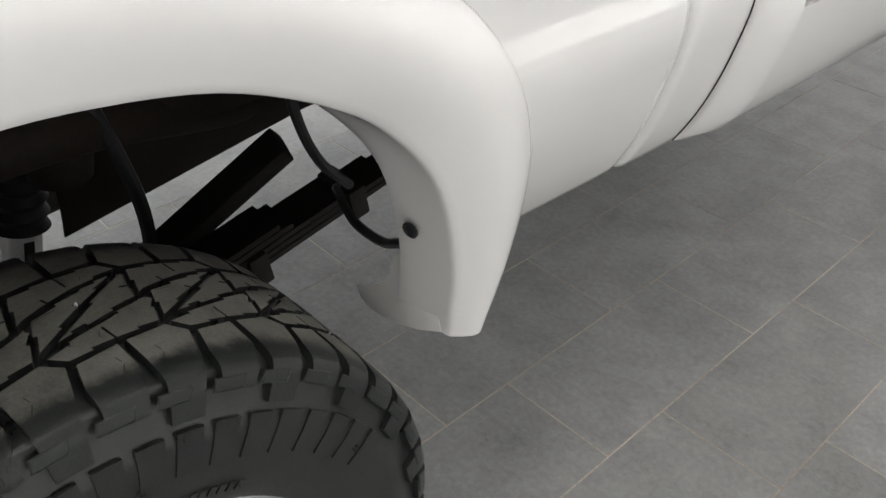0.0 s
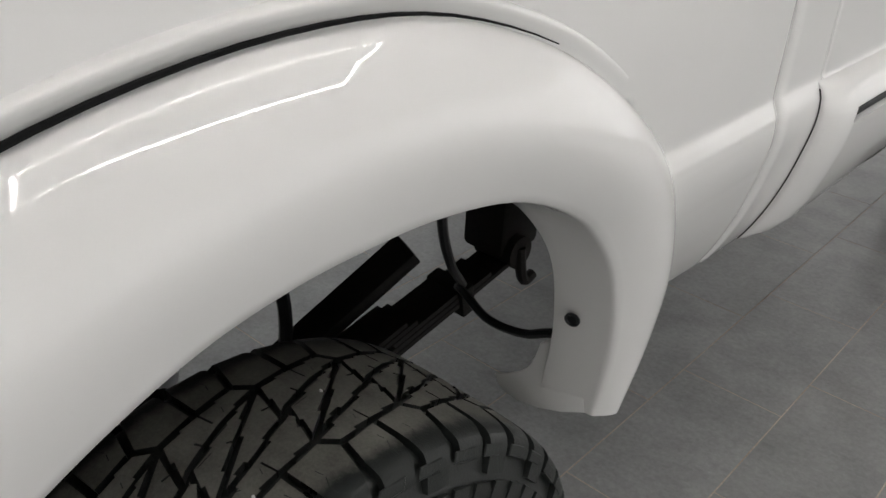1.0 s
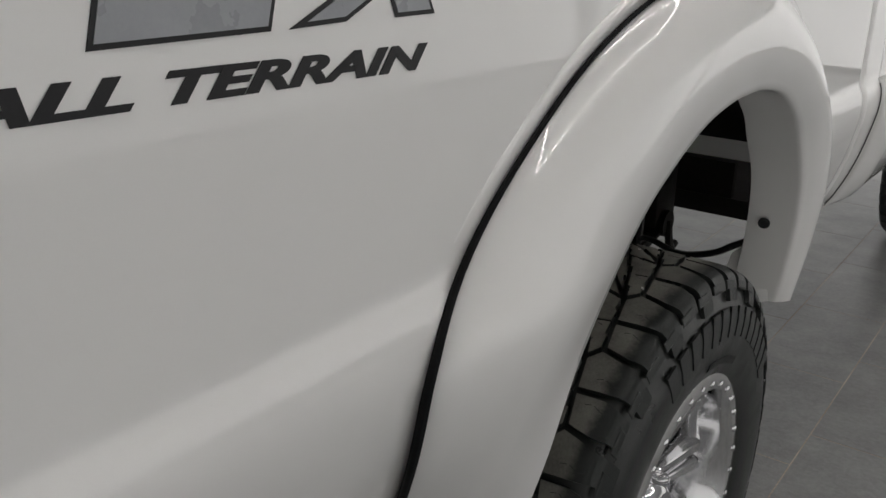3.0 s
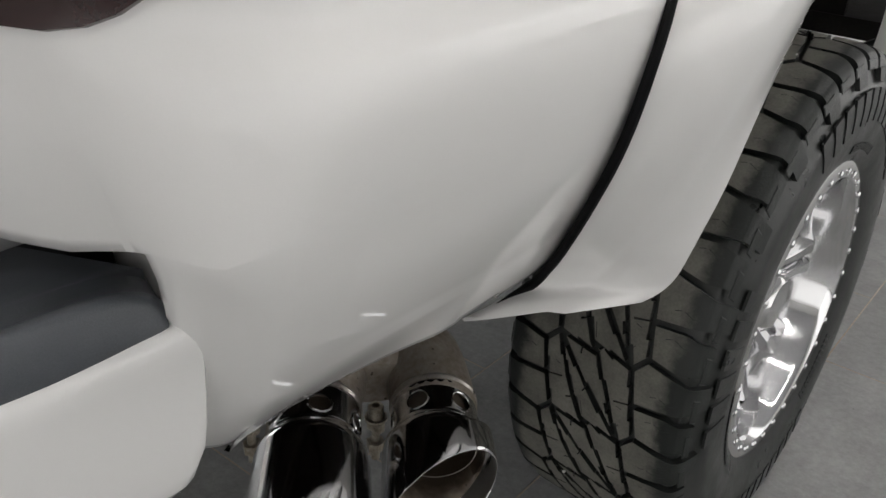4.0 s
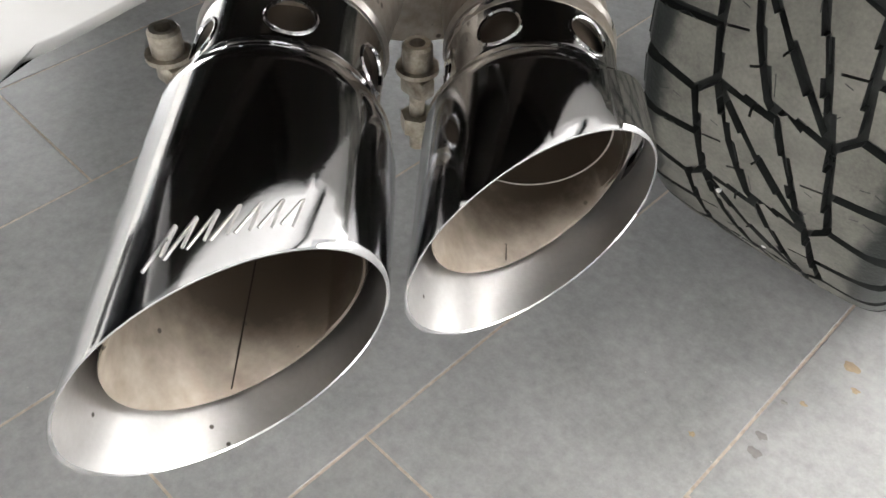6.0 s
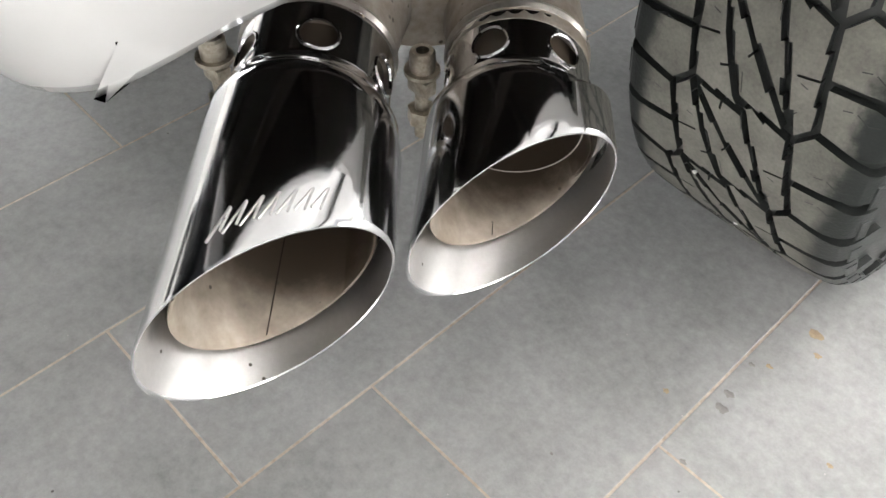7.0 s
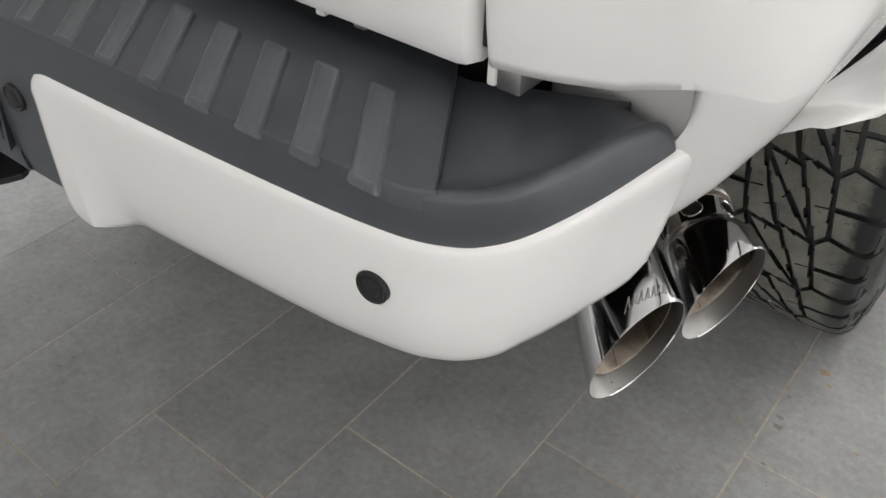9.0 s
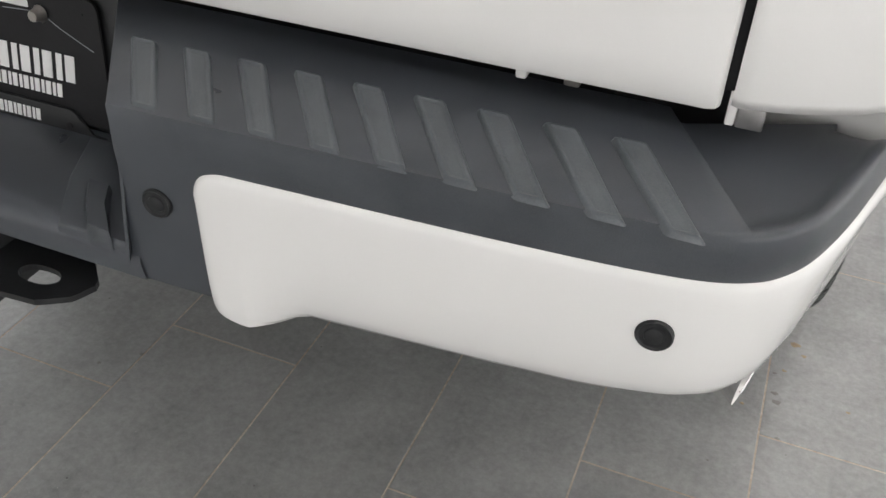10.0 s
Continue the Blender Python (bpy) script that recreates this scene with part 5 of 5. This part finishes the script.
def underside():
    u = empty("underbody", parent=truck)
    for sx in (-1, 1):
        rail = []
        for y in np.linspace(-0.36, 4.85, 60):
            up, half = lerp(y, [0.80, 0.98, 1.16], [0.105, 0.075, 0.0]), lerp(y, [0.8, 1.16], [0.055, 0.095])
            rail.append([(sx * 0.45 + u * 0.0375, y, 0.905 + up + v * half) for u, v in ((-1, -0.9), (-0.9, -1), (0.9, -1), (1, -0.9), (1, 0.9), (0.9, 1), (-0.9, 1), (-1, 0.9))])
        bm = bmesh.new()
        vs = grid(bm, rail, close_v=True)
        bm.faces.new(vs[0])
        bm.faces.new(vs[-1][::-1])
        bmesh.ops.recalc_face_normals(bm, faces=bm.faces)
        part("frame_rail", bm, BROWN, u, "dark frame rail with a brown rust film", smooth=30)
        part("bump_stop", lathe([(0.0, 0.0), (0.0, 0.045), (0.05, 0.055), (0.09, 0.060), (0.10, 0.0)], (sx * 0.47, 1.00, 0.79), (0, 0, 1), 20), BROWN, u)
        part("stop_bracket", box(0.07, 0.15, 0.13, (sx * 0.455, 1.03, 0.90), Euler((radians(18), 0, 0)).to_matrix(), 0.012), BROWN, u)
        spring = empty("leaf_spring", parent=u)
        mids = [(1.55, 0.695), (1.42, 0.668), (1.28, 0.640), (1.05, 0.596), (0.765, 0.566), (0.45, 0.60), (0.20, 0.66), (0.0, 0.72)]
        for k, (a, b) in enumerate(((0, 7), (0.5, 6.6), (1.2, 6.0), (1.9, 5.4), (2.1, 5.1))):
            line = smooth_line([(0, y, z) for y, z in mids], 60)
            own = [p for j, p in enumerate(line) if a <= j / 59 * 7 <= b]
            rows = []
            for j, p in enumerate(own):
                d = (own[min(j + 1, len(own) - 1)] - own[max(j - 1, 0)]).normalized()
                n = Vector((0, -d.z, d.y))
                c = p - n * 0.0125 * k
                rows.append([c + Vector((sx * 0.622 + s * 0.037, 0, 0)) + n * h for s, h in ((-1, -0.005), (1, -0.005), (1, 0.005), (-1, 0.005))])
            bm = bmesh.new()
            vs = grid(bm, rows, close_v=True)
            bm.faces.new(vs[0])
            bm.faces.new(vs[-1][::-1])
            bmesh.ops.recalc_face_normals(bm, faces=bm.faces)
            part("leaf", bm, FRAME, spring, smooth=20)
        part("spring_eye", lathe([(-0.045, 0), (-0.045, 0.034), (0.045, 0.034), (0.045, 0)], (sx * 0.622, 1.55, 0.71), (1, 0, 0), 20), FRAME, spring)
        for y, z in ((1.40, 0.665), (1.20, 0.622)):
            part("spring_clip", box(0.09, 0.035, 0.06, (sx * 0.622, y, z), Euler((radians(11), 0, 0)).to_matrix(), 0.004), FRAME, spring)
        part("hanger", box(0.10, 0.12, 0.16, (sx * 0.60, 1.57, 0.78), bevel=0.012), FRAME, u)
        part("hanger_hook", tube([(sx * 0.665, 1.55, 0.72), (sx * 0.672, 1.55, 0.67), (sx * 0.672, 1.565, 0.645), (sx * 0.672, 1.59, 0.65)], 0.011, 8, n=14), FRAME, u)
        part("traction_bar", bar((sx * 0.608, 1.295, 0.795), (sx * 0.44, 0.92, 0.47), 0.062, 0.03), FRAME, u)
        shock = part("shock_absorber", tube([(sx * 0.362, 0.905, 0.44), (sx * 0.372, 0.950, 0.672)], 0.031, 24), WHITE, u, "white shock absorber with a dark rubber boot")
        boot = [(0.0, 0.030)]
        for k in range(6):
            boot += [(0.008 + 0.026 * k, 0.045), (0.020 + 0.026 * k, 0.037)]
        part("boot", lathe([*boot, (0.165, 0.026), (0.30, 0.012)], (sx * 0.372, 0.949, 0.665), (0, 0.16, 1), 24, cap=True), TRIM, shock, "black ribbed rubber boot")
        part("printed_bar", box(0.002, 0.016, 0.055, (sx * 0.4035, 0.941, 0.630), Euler((radians(-11), 0, 0)).to_matrix()), INK, shock)
        part("axle_bracket", box(0.10, 0.09, 0.14, (sx * 0.50, 0.85, 0.56), bevel=0.01), FRAME, u)
        part("spring_pad", box(0.16, 0.20, 0.10, (sx * 0.57, 0.74, 0.655), bevel=0.015), FRAME, u)
        part("spring_plate", box(0.12, 0.16, 0.05, (sx * 0.622, 0.765, 0.53), bevel=0.01), FRAME, u)
        part("brake_drum", lathe([(-0.06, 0.05), (-0.055, 0.15), (0.0, 0.165), (0.03, 0.165)], (sx * 0.74, 0.765, 0.452), (sx, 0, 0), 36), STEEL, u, "grey brake backing plate")
    part("axle_tube", tube([(-0.8, 0.765, 0.452), (0.8, 0.765, 0.452)], 0.052, 20), FRAME, u)
    part("axle_housing", lathe([(-0.15, 0.05), (-0.10, 0.13), (0, 0.165), (0.08, 0.15), (0.14, 0.07)], (0.0, 0.765, 0.46), (0, 1, 0), 28, cap=True), FRAME, u)
    part("drive_shaft", tube([(0, 0.9, 0.47), (0.05, 3.2, 0.70)], 0.045, 16), FRAME, u)
    part("bed_floor", box(1.86, 1.98, 0.03, (0, 0.66, 1.195)), BROWN, u)
    for y in (-0.25, 0.25, 0.765, 1.25, 1.6):
        part("cross_sill", box(1.75 if abs(y) < 0.3 else 0.84, 0.06, 0.10, (0, y, 1.125), bevel=0.006), BROWN, u)
    rows = [[(0.44 - 0.10 * (f - 0.55) ** 2 - 0.03 * f, y, lerp(y, [0.80, 1.0, 1.5, 2.8], [0.645, 0.645, 0.720, 0.76]) * (1 - f) + 0.86 * f) for f in np.linspace(0, 1, 8)] for y in np.linspace(1.0, 2.8, 16)]
    part("heat_shield", slab(rows, 0.006, lambda p: (-1, 0, 0)), BROWN, u, "rusty brown underbody shield")
    # added black sheets that stand for the shade inside the wheel arches
    for sx in (-1, 1):
        arc = [[(sx * x, 0.765 + 0.55 * math.cos(w), 0.99 + 0.180 * math.sin(w) ** 0.7) for w in np.linspace(0.02, 1.05, 14)] for x in (0.56, 0.70, 0.85, 0.985)]
        part("arch_dark_sheet", slab(arc, 0.005, lambda p: (0, 0, 1)), FRAME, u, "black sheet added to darken the inside of the wheel arch", smooth=40)
    # added dark sheet that hides the far side's bright white inside
    part("far_dark_sheet", box(0.02, 1.9, 0.55, (-0.97, 0.68, 1.02)), FRAME, u)
    part("fuel_tank", box(0.42, 1.3, 0.28, (-0.20, 1.95, 0.78), bevel=0.05, seg=4), FRAME, u)
    # hoses and cables
    part("hose", tube([(0.690, 1.335, 0.735), (0.705, 1.325, 0.742), (0.735, 1.311, 0.744), (0.780, 1.296, 0.737), (0.824, 1.288, 0.740), (0.885, 1.270, 0.764), (0.925, 1.256, 0.792), (0.957, 1.246, 0.813)], 0.0075, 8, n=40), TRIM, u, "black rubber hose")
    part("hose", tube([(0.74, 1.22, 1.02), (0.72, 1.25, 0.90), (0.70, 1.30, 0.80), (0.665, 1.38, 0.71)], 0.0085, 8, n=30), TRIM, u, "black rubber hose")
    part("hose", tube([(0.50, 1.02, 1.0), (0.525, 1.06, 0.85), (0.52, 1.09, 0.70), (0.50, 1.08, 0.58), (0.46, 1.0, 0.50)], 0.012, 8, n=30), TRIM, u, "black brake hose")
    return u


def exhaust_pipes():
    e = empty("exhaust_pipe", parent=truck)
    a, b, d = frame_of(TIP_D)
    for c, s0, way in (((0.9126, -0.2356, 0.5662), -0.185, ((0.735, -0.030, 0.600), (0.700, 0.050, 0.612), (0.650, 0.160, 0.642))), ((0.9479, -0.0747, 0.5582), -0.125, ((0.800, 0.066, 0.592), (0.740, 0.085, 0.606), (0.660, 0.165, 0.642)))):
        p0 = Vector(c) + d * s0
        part("pipe", tube([p0, p0 - d * 0.02, *way], 0.0505, 28, n=36), STEEL_PIPE, e, "heat-stained steel pipe")
    # the flattened body where both pipes meet
    rows = []
    for f in np.linspace(0, 1, 12):
        mid = Vector((0.786, -0.002, 0.593)).lerp(Vector((0.655, 0.160, 0.644)), f)
        across = Vector((0.076, 0.118, -0.016)).normalized()
        wide, high = lerp(f, [0, 0.12, 1], [0.056, 0.078, 0.052]), lerp(f, [0, 0.12, 1], [0.030, 0.042, 0.050])
        rows.append([mid + across * wide * math.cos(w) + Vector((0.1, 0.0, 1)).normalized() * high * math.sin(w) for w in np.linspace(0, 2 * math.pi, 33)[:-1]])
    bm = bmesh.new()
    vs = grid(bm, rows, close_v=True)
    bm.faces.new(vs[0])
    bm.faces.new(vs[-1][::-1])
    bmesh.ops.recalc_face_normals(bm, faces=bm.faces)
    part("pipe_junction", bm, STEEL_PIPE, e, "heat-stained steel junction of both pipes")
    part("tail_pipe", tube([(0.65, 0.19, 0.66), (0.56, 0.40, 0.74), (0.52, 0.70, 0.86), (0.50, 1.0, 0.88), (0.36, 1.5, 0.74), (0.34, 2.4, 0.70)], 0.045, 24, n=50), BROWN, e, "heat-stained steel pipe")
    part("hanger_rod", tube([(0.745, 0.0, 0.60), (0.73, 0.01, 0.68), (0.70, 0.02, 0.76), (0.66, 0.02, 0.84)], 0.006, 8, n=20), FRAME, e)
    return e


# ---- decals ----
def text_mesh(words, size, thick, shear):
    cu = bpy.data.curves.new("letters", "FONT")
    cu.body, cu.size, cu.extrude, cu.shear, cu.offset = words, size, thick, shear, size * 0.042
    tmp = bpy.data.objects.new("letters", cu)
    scene.collection.objects.link(tmp)
    bpy.context.view_layer.update()
    me = bpy.data.meshes.new_from_object(tmp.evaluated_get(bpy.context.evaluated_depsgraph_get()))
    bpy.data.objects.remove(tmp)
    bpy.data.curves.remove(cu)
    return me


def decals():
    # the words on the bed side
    me = text_mesh("ALL TERRAIN", 1.0, 0.02, 0.35)
    pts = np.array([v.co for v in me.vertices])
    lo, hi = pts.min(0), pts.max(0)
    wide, high, y0, z0 = 0.390, 0.0205, -0.321, 1.316
    for v in me.vertices:
        u, w = (v.co.x - lo[0]) / (hi[0] - lo[0]), (v.co.y - lo[1]) / (hi[1] - lo[1])
        z = z0 - 0.0095 * u + w * high
        y = y0 + u * wide
        v.co = (side_x(z) + 0.0006 + (0.0005 if v.co.z > 0 else 0), y, z)
    words = tagged(empty("lettering", parent=truck), "black slanted words ALL TERRAIN")
    whole = bmesh.new()
    whole.from_mesh(me)
    bpy.data.meshes.remove(me)
    left = set(whole.verts)
    islands = []
    while left:
        todo, isle = [left.pop()], set()
        while todo:
            v = todo.pop()
            isle.add(v)
            for e in v.link_edges:
                w = e.other_vert(v)
                if w in left:
                    left.remove(w)
                    todo.append(w)
        islands.append(isle)
    for isle in sorted(islands, key=lambda c: min(v.co.y for v in c)):
        one = bmesh.new()
        at = {v: one.verts.new(v.co) for v in isle}
        for f in whole.faces:
            if f.verts[0] in isle:
                one.faces.new([at[v] for v in f.verts])
        part("letter", one, INK, words, smooth=0)
    whole.free()
    # emblem above the words: plain shapes, grey with a black outline
    base = empty("side_emblem", parent=truck)
    cross = [(-0.07, 1.422), (0.037, 1.420), (0.046, 1.405), (0.079, 1.4205), (0.114, 1.419), (0.054, 1.393), (0.071, 1.355), (0.027, 1.355), (0.018, 1.378), (-0.031, 1.356), (-0.075, 1.355), (0.011, 1.393), (0.003, 1.408), (-0.07, 1.408)]
    block = [(-0.215, 1.422), (-0.085, 1.422), (-0.105, 1.355), (-0.235, 1.355)]
    for shape in (cross, block):
        for grow, lift, mat in ((0.0024, 0.0006, INK), (-0.0012, 0.0012, GREYFILL)):
            pts = shrink(shape, -grow)
            bm = prism(pts, 0.0006, (side_x(1.39) - 0.0004 + lift, 0.0045, -0.0035), (0, 1, 0), (0, 0, 1))
            for v in bm.verts:
                v.co.x += side_x(v.co.z) - side_x(1.39) + 0.0002
            part("emblem_shape", bm, mat, base, "plain grey shape with a black outline" if mat is GREYFILL else "")
    return base


bed_side()
arch_lip()
flare()
wheel(AXLE)
wheel((0.905, 4.25, 0.452))
wheel((-0.905, 0.765, 0.452), -1)
wheel((-0.905, 4.25, 0.452), -1)
exhaust_tip((0.9126, -0.2356, 0.5662), -0.150, 0.0475, "polished chrome slash-cut exhaust tip, the longer one", True, turn=100)
exhaust_tip((0.9479, -0.0747, 0.5582), -0.0875, 0.0475, "polished chrome slash-cut exhaust tip beside the tyre", deep=-0.030, wall=0.050, turn=64)
clamp_bolt((0.722, -0.138, 0.588), (0, 0, 1), 0)
clamp_bolt((0.806, -0.022, 0.566), (0, 0, 1), 0)
exhaust_pipes()
bumper(1)
bumper(-1)
bumper_middle()
plate()
hitch()
tailgate()
tail_light()
cab()
underside()
decals()
# the other flank mirrors this one
for near in [o for o in bpy.data.objects if o.name in ("bed_side", "fender_flare", "cab_corner", "door", "fender", "sill_moulding")]:
    twin = near.copy()
    scene.collection.objects.link(twin)
    twin.scale = (-1, 1, 1)



# ---- floor ----
def floor():
    x0, x1, y0, y1 = ROOM
    m, t, p = nodes_of("floor_tile")
    co = t.nodes.new("ShaderNodeTexCoord")
    info = t.nodes.new("ShaderNodeObjectInfo")
    big = node(t, "ShaderNodeTexNoise", Scale=5.0, Detail=8.0, Roughness=0.65)
    small = node(t, "ShaderNodeTexNoise", Scale=60.0, Detail=9.0, Roughness=0.75)
    geo = t.nodes.new("ShaderNodeNewGeometry")
    for n in (big, small):
        t.links.new(geo.outputs["Position"], n.inputs["Vector"])
    mix = t.nodes.new("ShaderNodeMath")
    mix.operation = "MULTIPLY_ADD"
    mix.inputs[1].default_value = 0.5
    t.links.new(small.outputs[0], mix.inputs[0])
    half = t.nodes.new("ShaderNodeMath")
    half.operation = "MULTIPLY"
    half.inputs[1].default_value = 0.5
    t.links.new(big.outputs[0], half.inputs[0])
    t.links.new(half.outputs[0], mix.inputs[2])
    mottled = ramp(t, mix.outputs[0], [(0.34, (0.172, 0.173, 0.174)), (0.5, (0.264, 0.265, 0.265)), (0.66, (0.354, 0.355, 0.353))])
    per = t.nodes.new("ShaderNodeMapRange")
    per.inputs[3].default_value, per.inputs[4].default_value = 0.92, 1.07
    t.links.new(info.outputs["Random"], per.inputs[0])
    tone = t.nodes.new("ShaderNodeVectorMath")
    tone.operation = "SCALE"
    t.links.new(mottled, tone.inputs[0])
    t.links.new(per.outputs[0], tone.inputs["Scale"])
    t.links.new(tone.outputs[0], p.inputs["Base Color"])
    t.links.new(ramp(t, small.outputs[0], [(0.3, grey(0.30)), (0.7, grey(0.48))]), p.inputs["Roughness"])
    b = node(t, "ShaderNodeBump", Strength=0.22, Distance=0.003)
    t.links.new(mix.outputs[0], b.inputs["Height"])
    t.links.new(b.outputs[0], p.inputs["Normal"])
    specked(m, (0.07, 0.066, 0.062), 16.0, 0.035)
    specked(m, (0.42, 0.40, 0.38), 24.0, 0.03)
    grout = surface("grout", (0.64, 0.54, 0.46), (0.20, 0.145, 0.105), 0.8, 2.6, 90.0, 0.3)
    base = tagged(part("floor", box(x1 - x0 + 0.4, y1 - y0 + 0.4, 0.2, ((x0 + x1) / 2, (y0 + y1) / 2, -0.1007)), grout, smooth=0), "dark grey stone-look floor tiles with pale joints", "floor", kind="structure")
    g = 0.0018

    def tile(bm, sx, sy, at):
        vs = [bm.verts.new((at[0] + u * (sx / 2 - k), at[1] + v * (sy / 2 - k), at[2] + h)) for h, k in ((-0.002, 0), (-0.0006, 0), (0, 0.0008)) for u, v in ((-1, -1), (1, -1), (1, 1), (-1, 1))]
        for r in (0, 4):
            for k in range(4):
                bm.faces.new((vs[r + k], vs[r + (k + 1) % 4], vs[r + 4 + (k + 1) % 4], vs[r + 4 + k]))
        bm.faces.new(vs[8:12])

    bm = bmesh.new()
    tile(bm, 0.3 - 2 * g, 0.6 - 2 * g, (0, 0, 0))
    one = mesh_of("tile", bm, m, 0)
    rest = bmesh.new()
    for r in range(-22, 20):
        left = 0.4 + 0.3 * r
        if left < x0 or left + 0.3 > x1:
            continue
        for q in range(-11, 16):
            low = -0.2 + 0.2 * r - 0.6 * round(r / 3) + 0.6 * q
            if low < y0 or low + 0.6 > y1:
                continue
            c = (left + 0.15, low + 0.3, 0.0)
            if -0.9 < c[0] < 2.3 and -1.4 < c[1] < 5.2:
                ob = new("tile", one)
                ob.location, ob.parent = c, base
            else:
                tile(rest, 0.3 - 2 * g, 0.6 - 2 * g, c)
    tagged(part("far_tiles", rest, m, base, smooth=0), "grey floor tiles further off", kind="stuff")


floor()


def mud_spot(x, y, size, seed, grime=False):
    """A flat dried spot with an uneven rim."""
    rnd = random.Random(seed)
    bm = bmesh.new()
    rim = [size * (0.6 + 0.5 * rnd.random()) for k in range(14)]
    rows = [[(x + r * f * math.cos(2 * math.pi * k / 14) * 1.3, y + r * f * math.sin(2 * math.pi * k / 14), 0.0002 + 0.0008 * (1 - f * f)) for k, r in enumerate(rim)] for f in (1.0, 0.75, 0.4, 0.05)]
    vs = grid(bm, rows, close_v=True)
    bm.faces.new(vs[-1])
    bmesh.ops.recalc_face_normals(bm, faces=bm.faces)
    if grime:
        return tagged(part("dirt_spot", bm, GRIME), "small dark scuff of dirt on the floor tile", "dirt spot", "dirt spots on the floor")
    ob = part("mud_spot", bm, MUD)
    return tagged(ob, "small dried tan mud spot on the floor tile", "mud spot", "mud spots on the floor")


GRIME = surface("floor_grime", (0.235, 0.228, 0.218), (0.175, 0.168, 0.16), 0.7, 60.0, 300.0, 0.3)
MUD = surface("dried_mud", (0.40, 0.31, 0.20), (0.24, 0.18, 0.12), 0.9, 30.0, 300.0, 0.4)
for k, (x, y, r) in enumerate(((1.045, 0.492, 0.009), (1.065, 0.462, 0.005), (1.03, 0.40, 0.004), (0.96, 0.27, 0.004), (1.16, 0.33, 0.004))):
    mud_spot(x, y, r, k)
for k, (x, y, r) in enumerate(((1.018, 0.325, 0.006), (1.024, 0.300, 0.008), (1.034, 0.204, 0.004), (1.012, 0.385, 0.004), (-0.267, -0.155, 0.004), (-0.205, -0.100, 0.004), (0.919, 0.096, 0.002), (0.787, 1.637, 0.003))):
    mud_spot(x, y, r, 20 + k, True)


def tread_stones():
    """Little pale stones stuck in the grooves of the tyre."""
    rnd = random.Random(5)
    for k, (w, turn) in enumerate(((12, 216), (60, 238), (-40, 205), (70, 100), (-8, 80))):
        at = AXLE + Vector(on_tyre(w, radians(turn) * RADIUS * 1000, -1.5))
        bm = bmesh.new()
        bmesh.ops.create_icosphere(bm, subdivisions=1, radius=0.0032)
        for v in bm.verts:
            v.co = at + v.co * (0.7 + 0.6 * rnd.random())
        ob = part("stone", bm, WALL, smooth=0)
        tagged(ob, "tiny pale stone stuck in the tyre tread", "stone", "stones in the tread")


tread_stones()
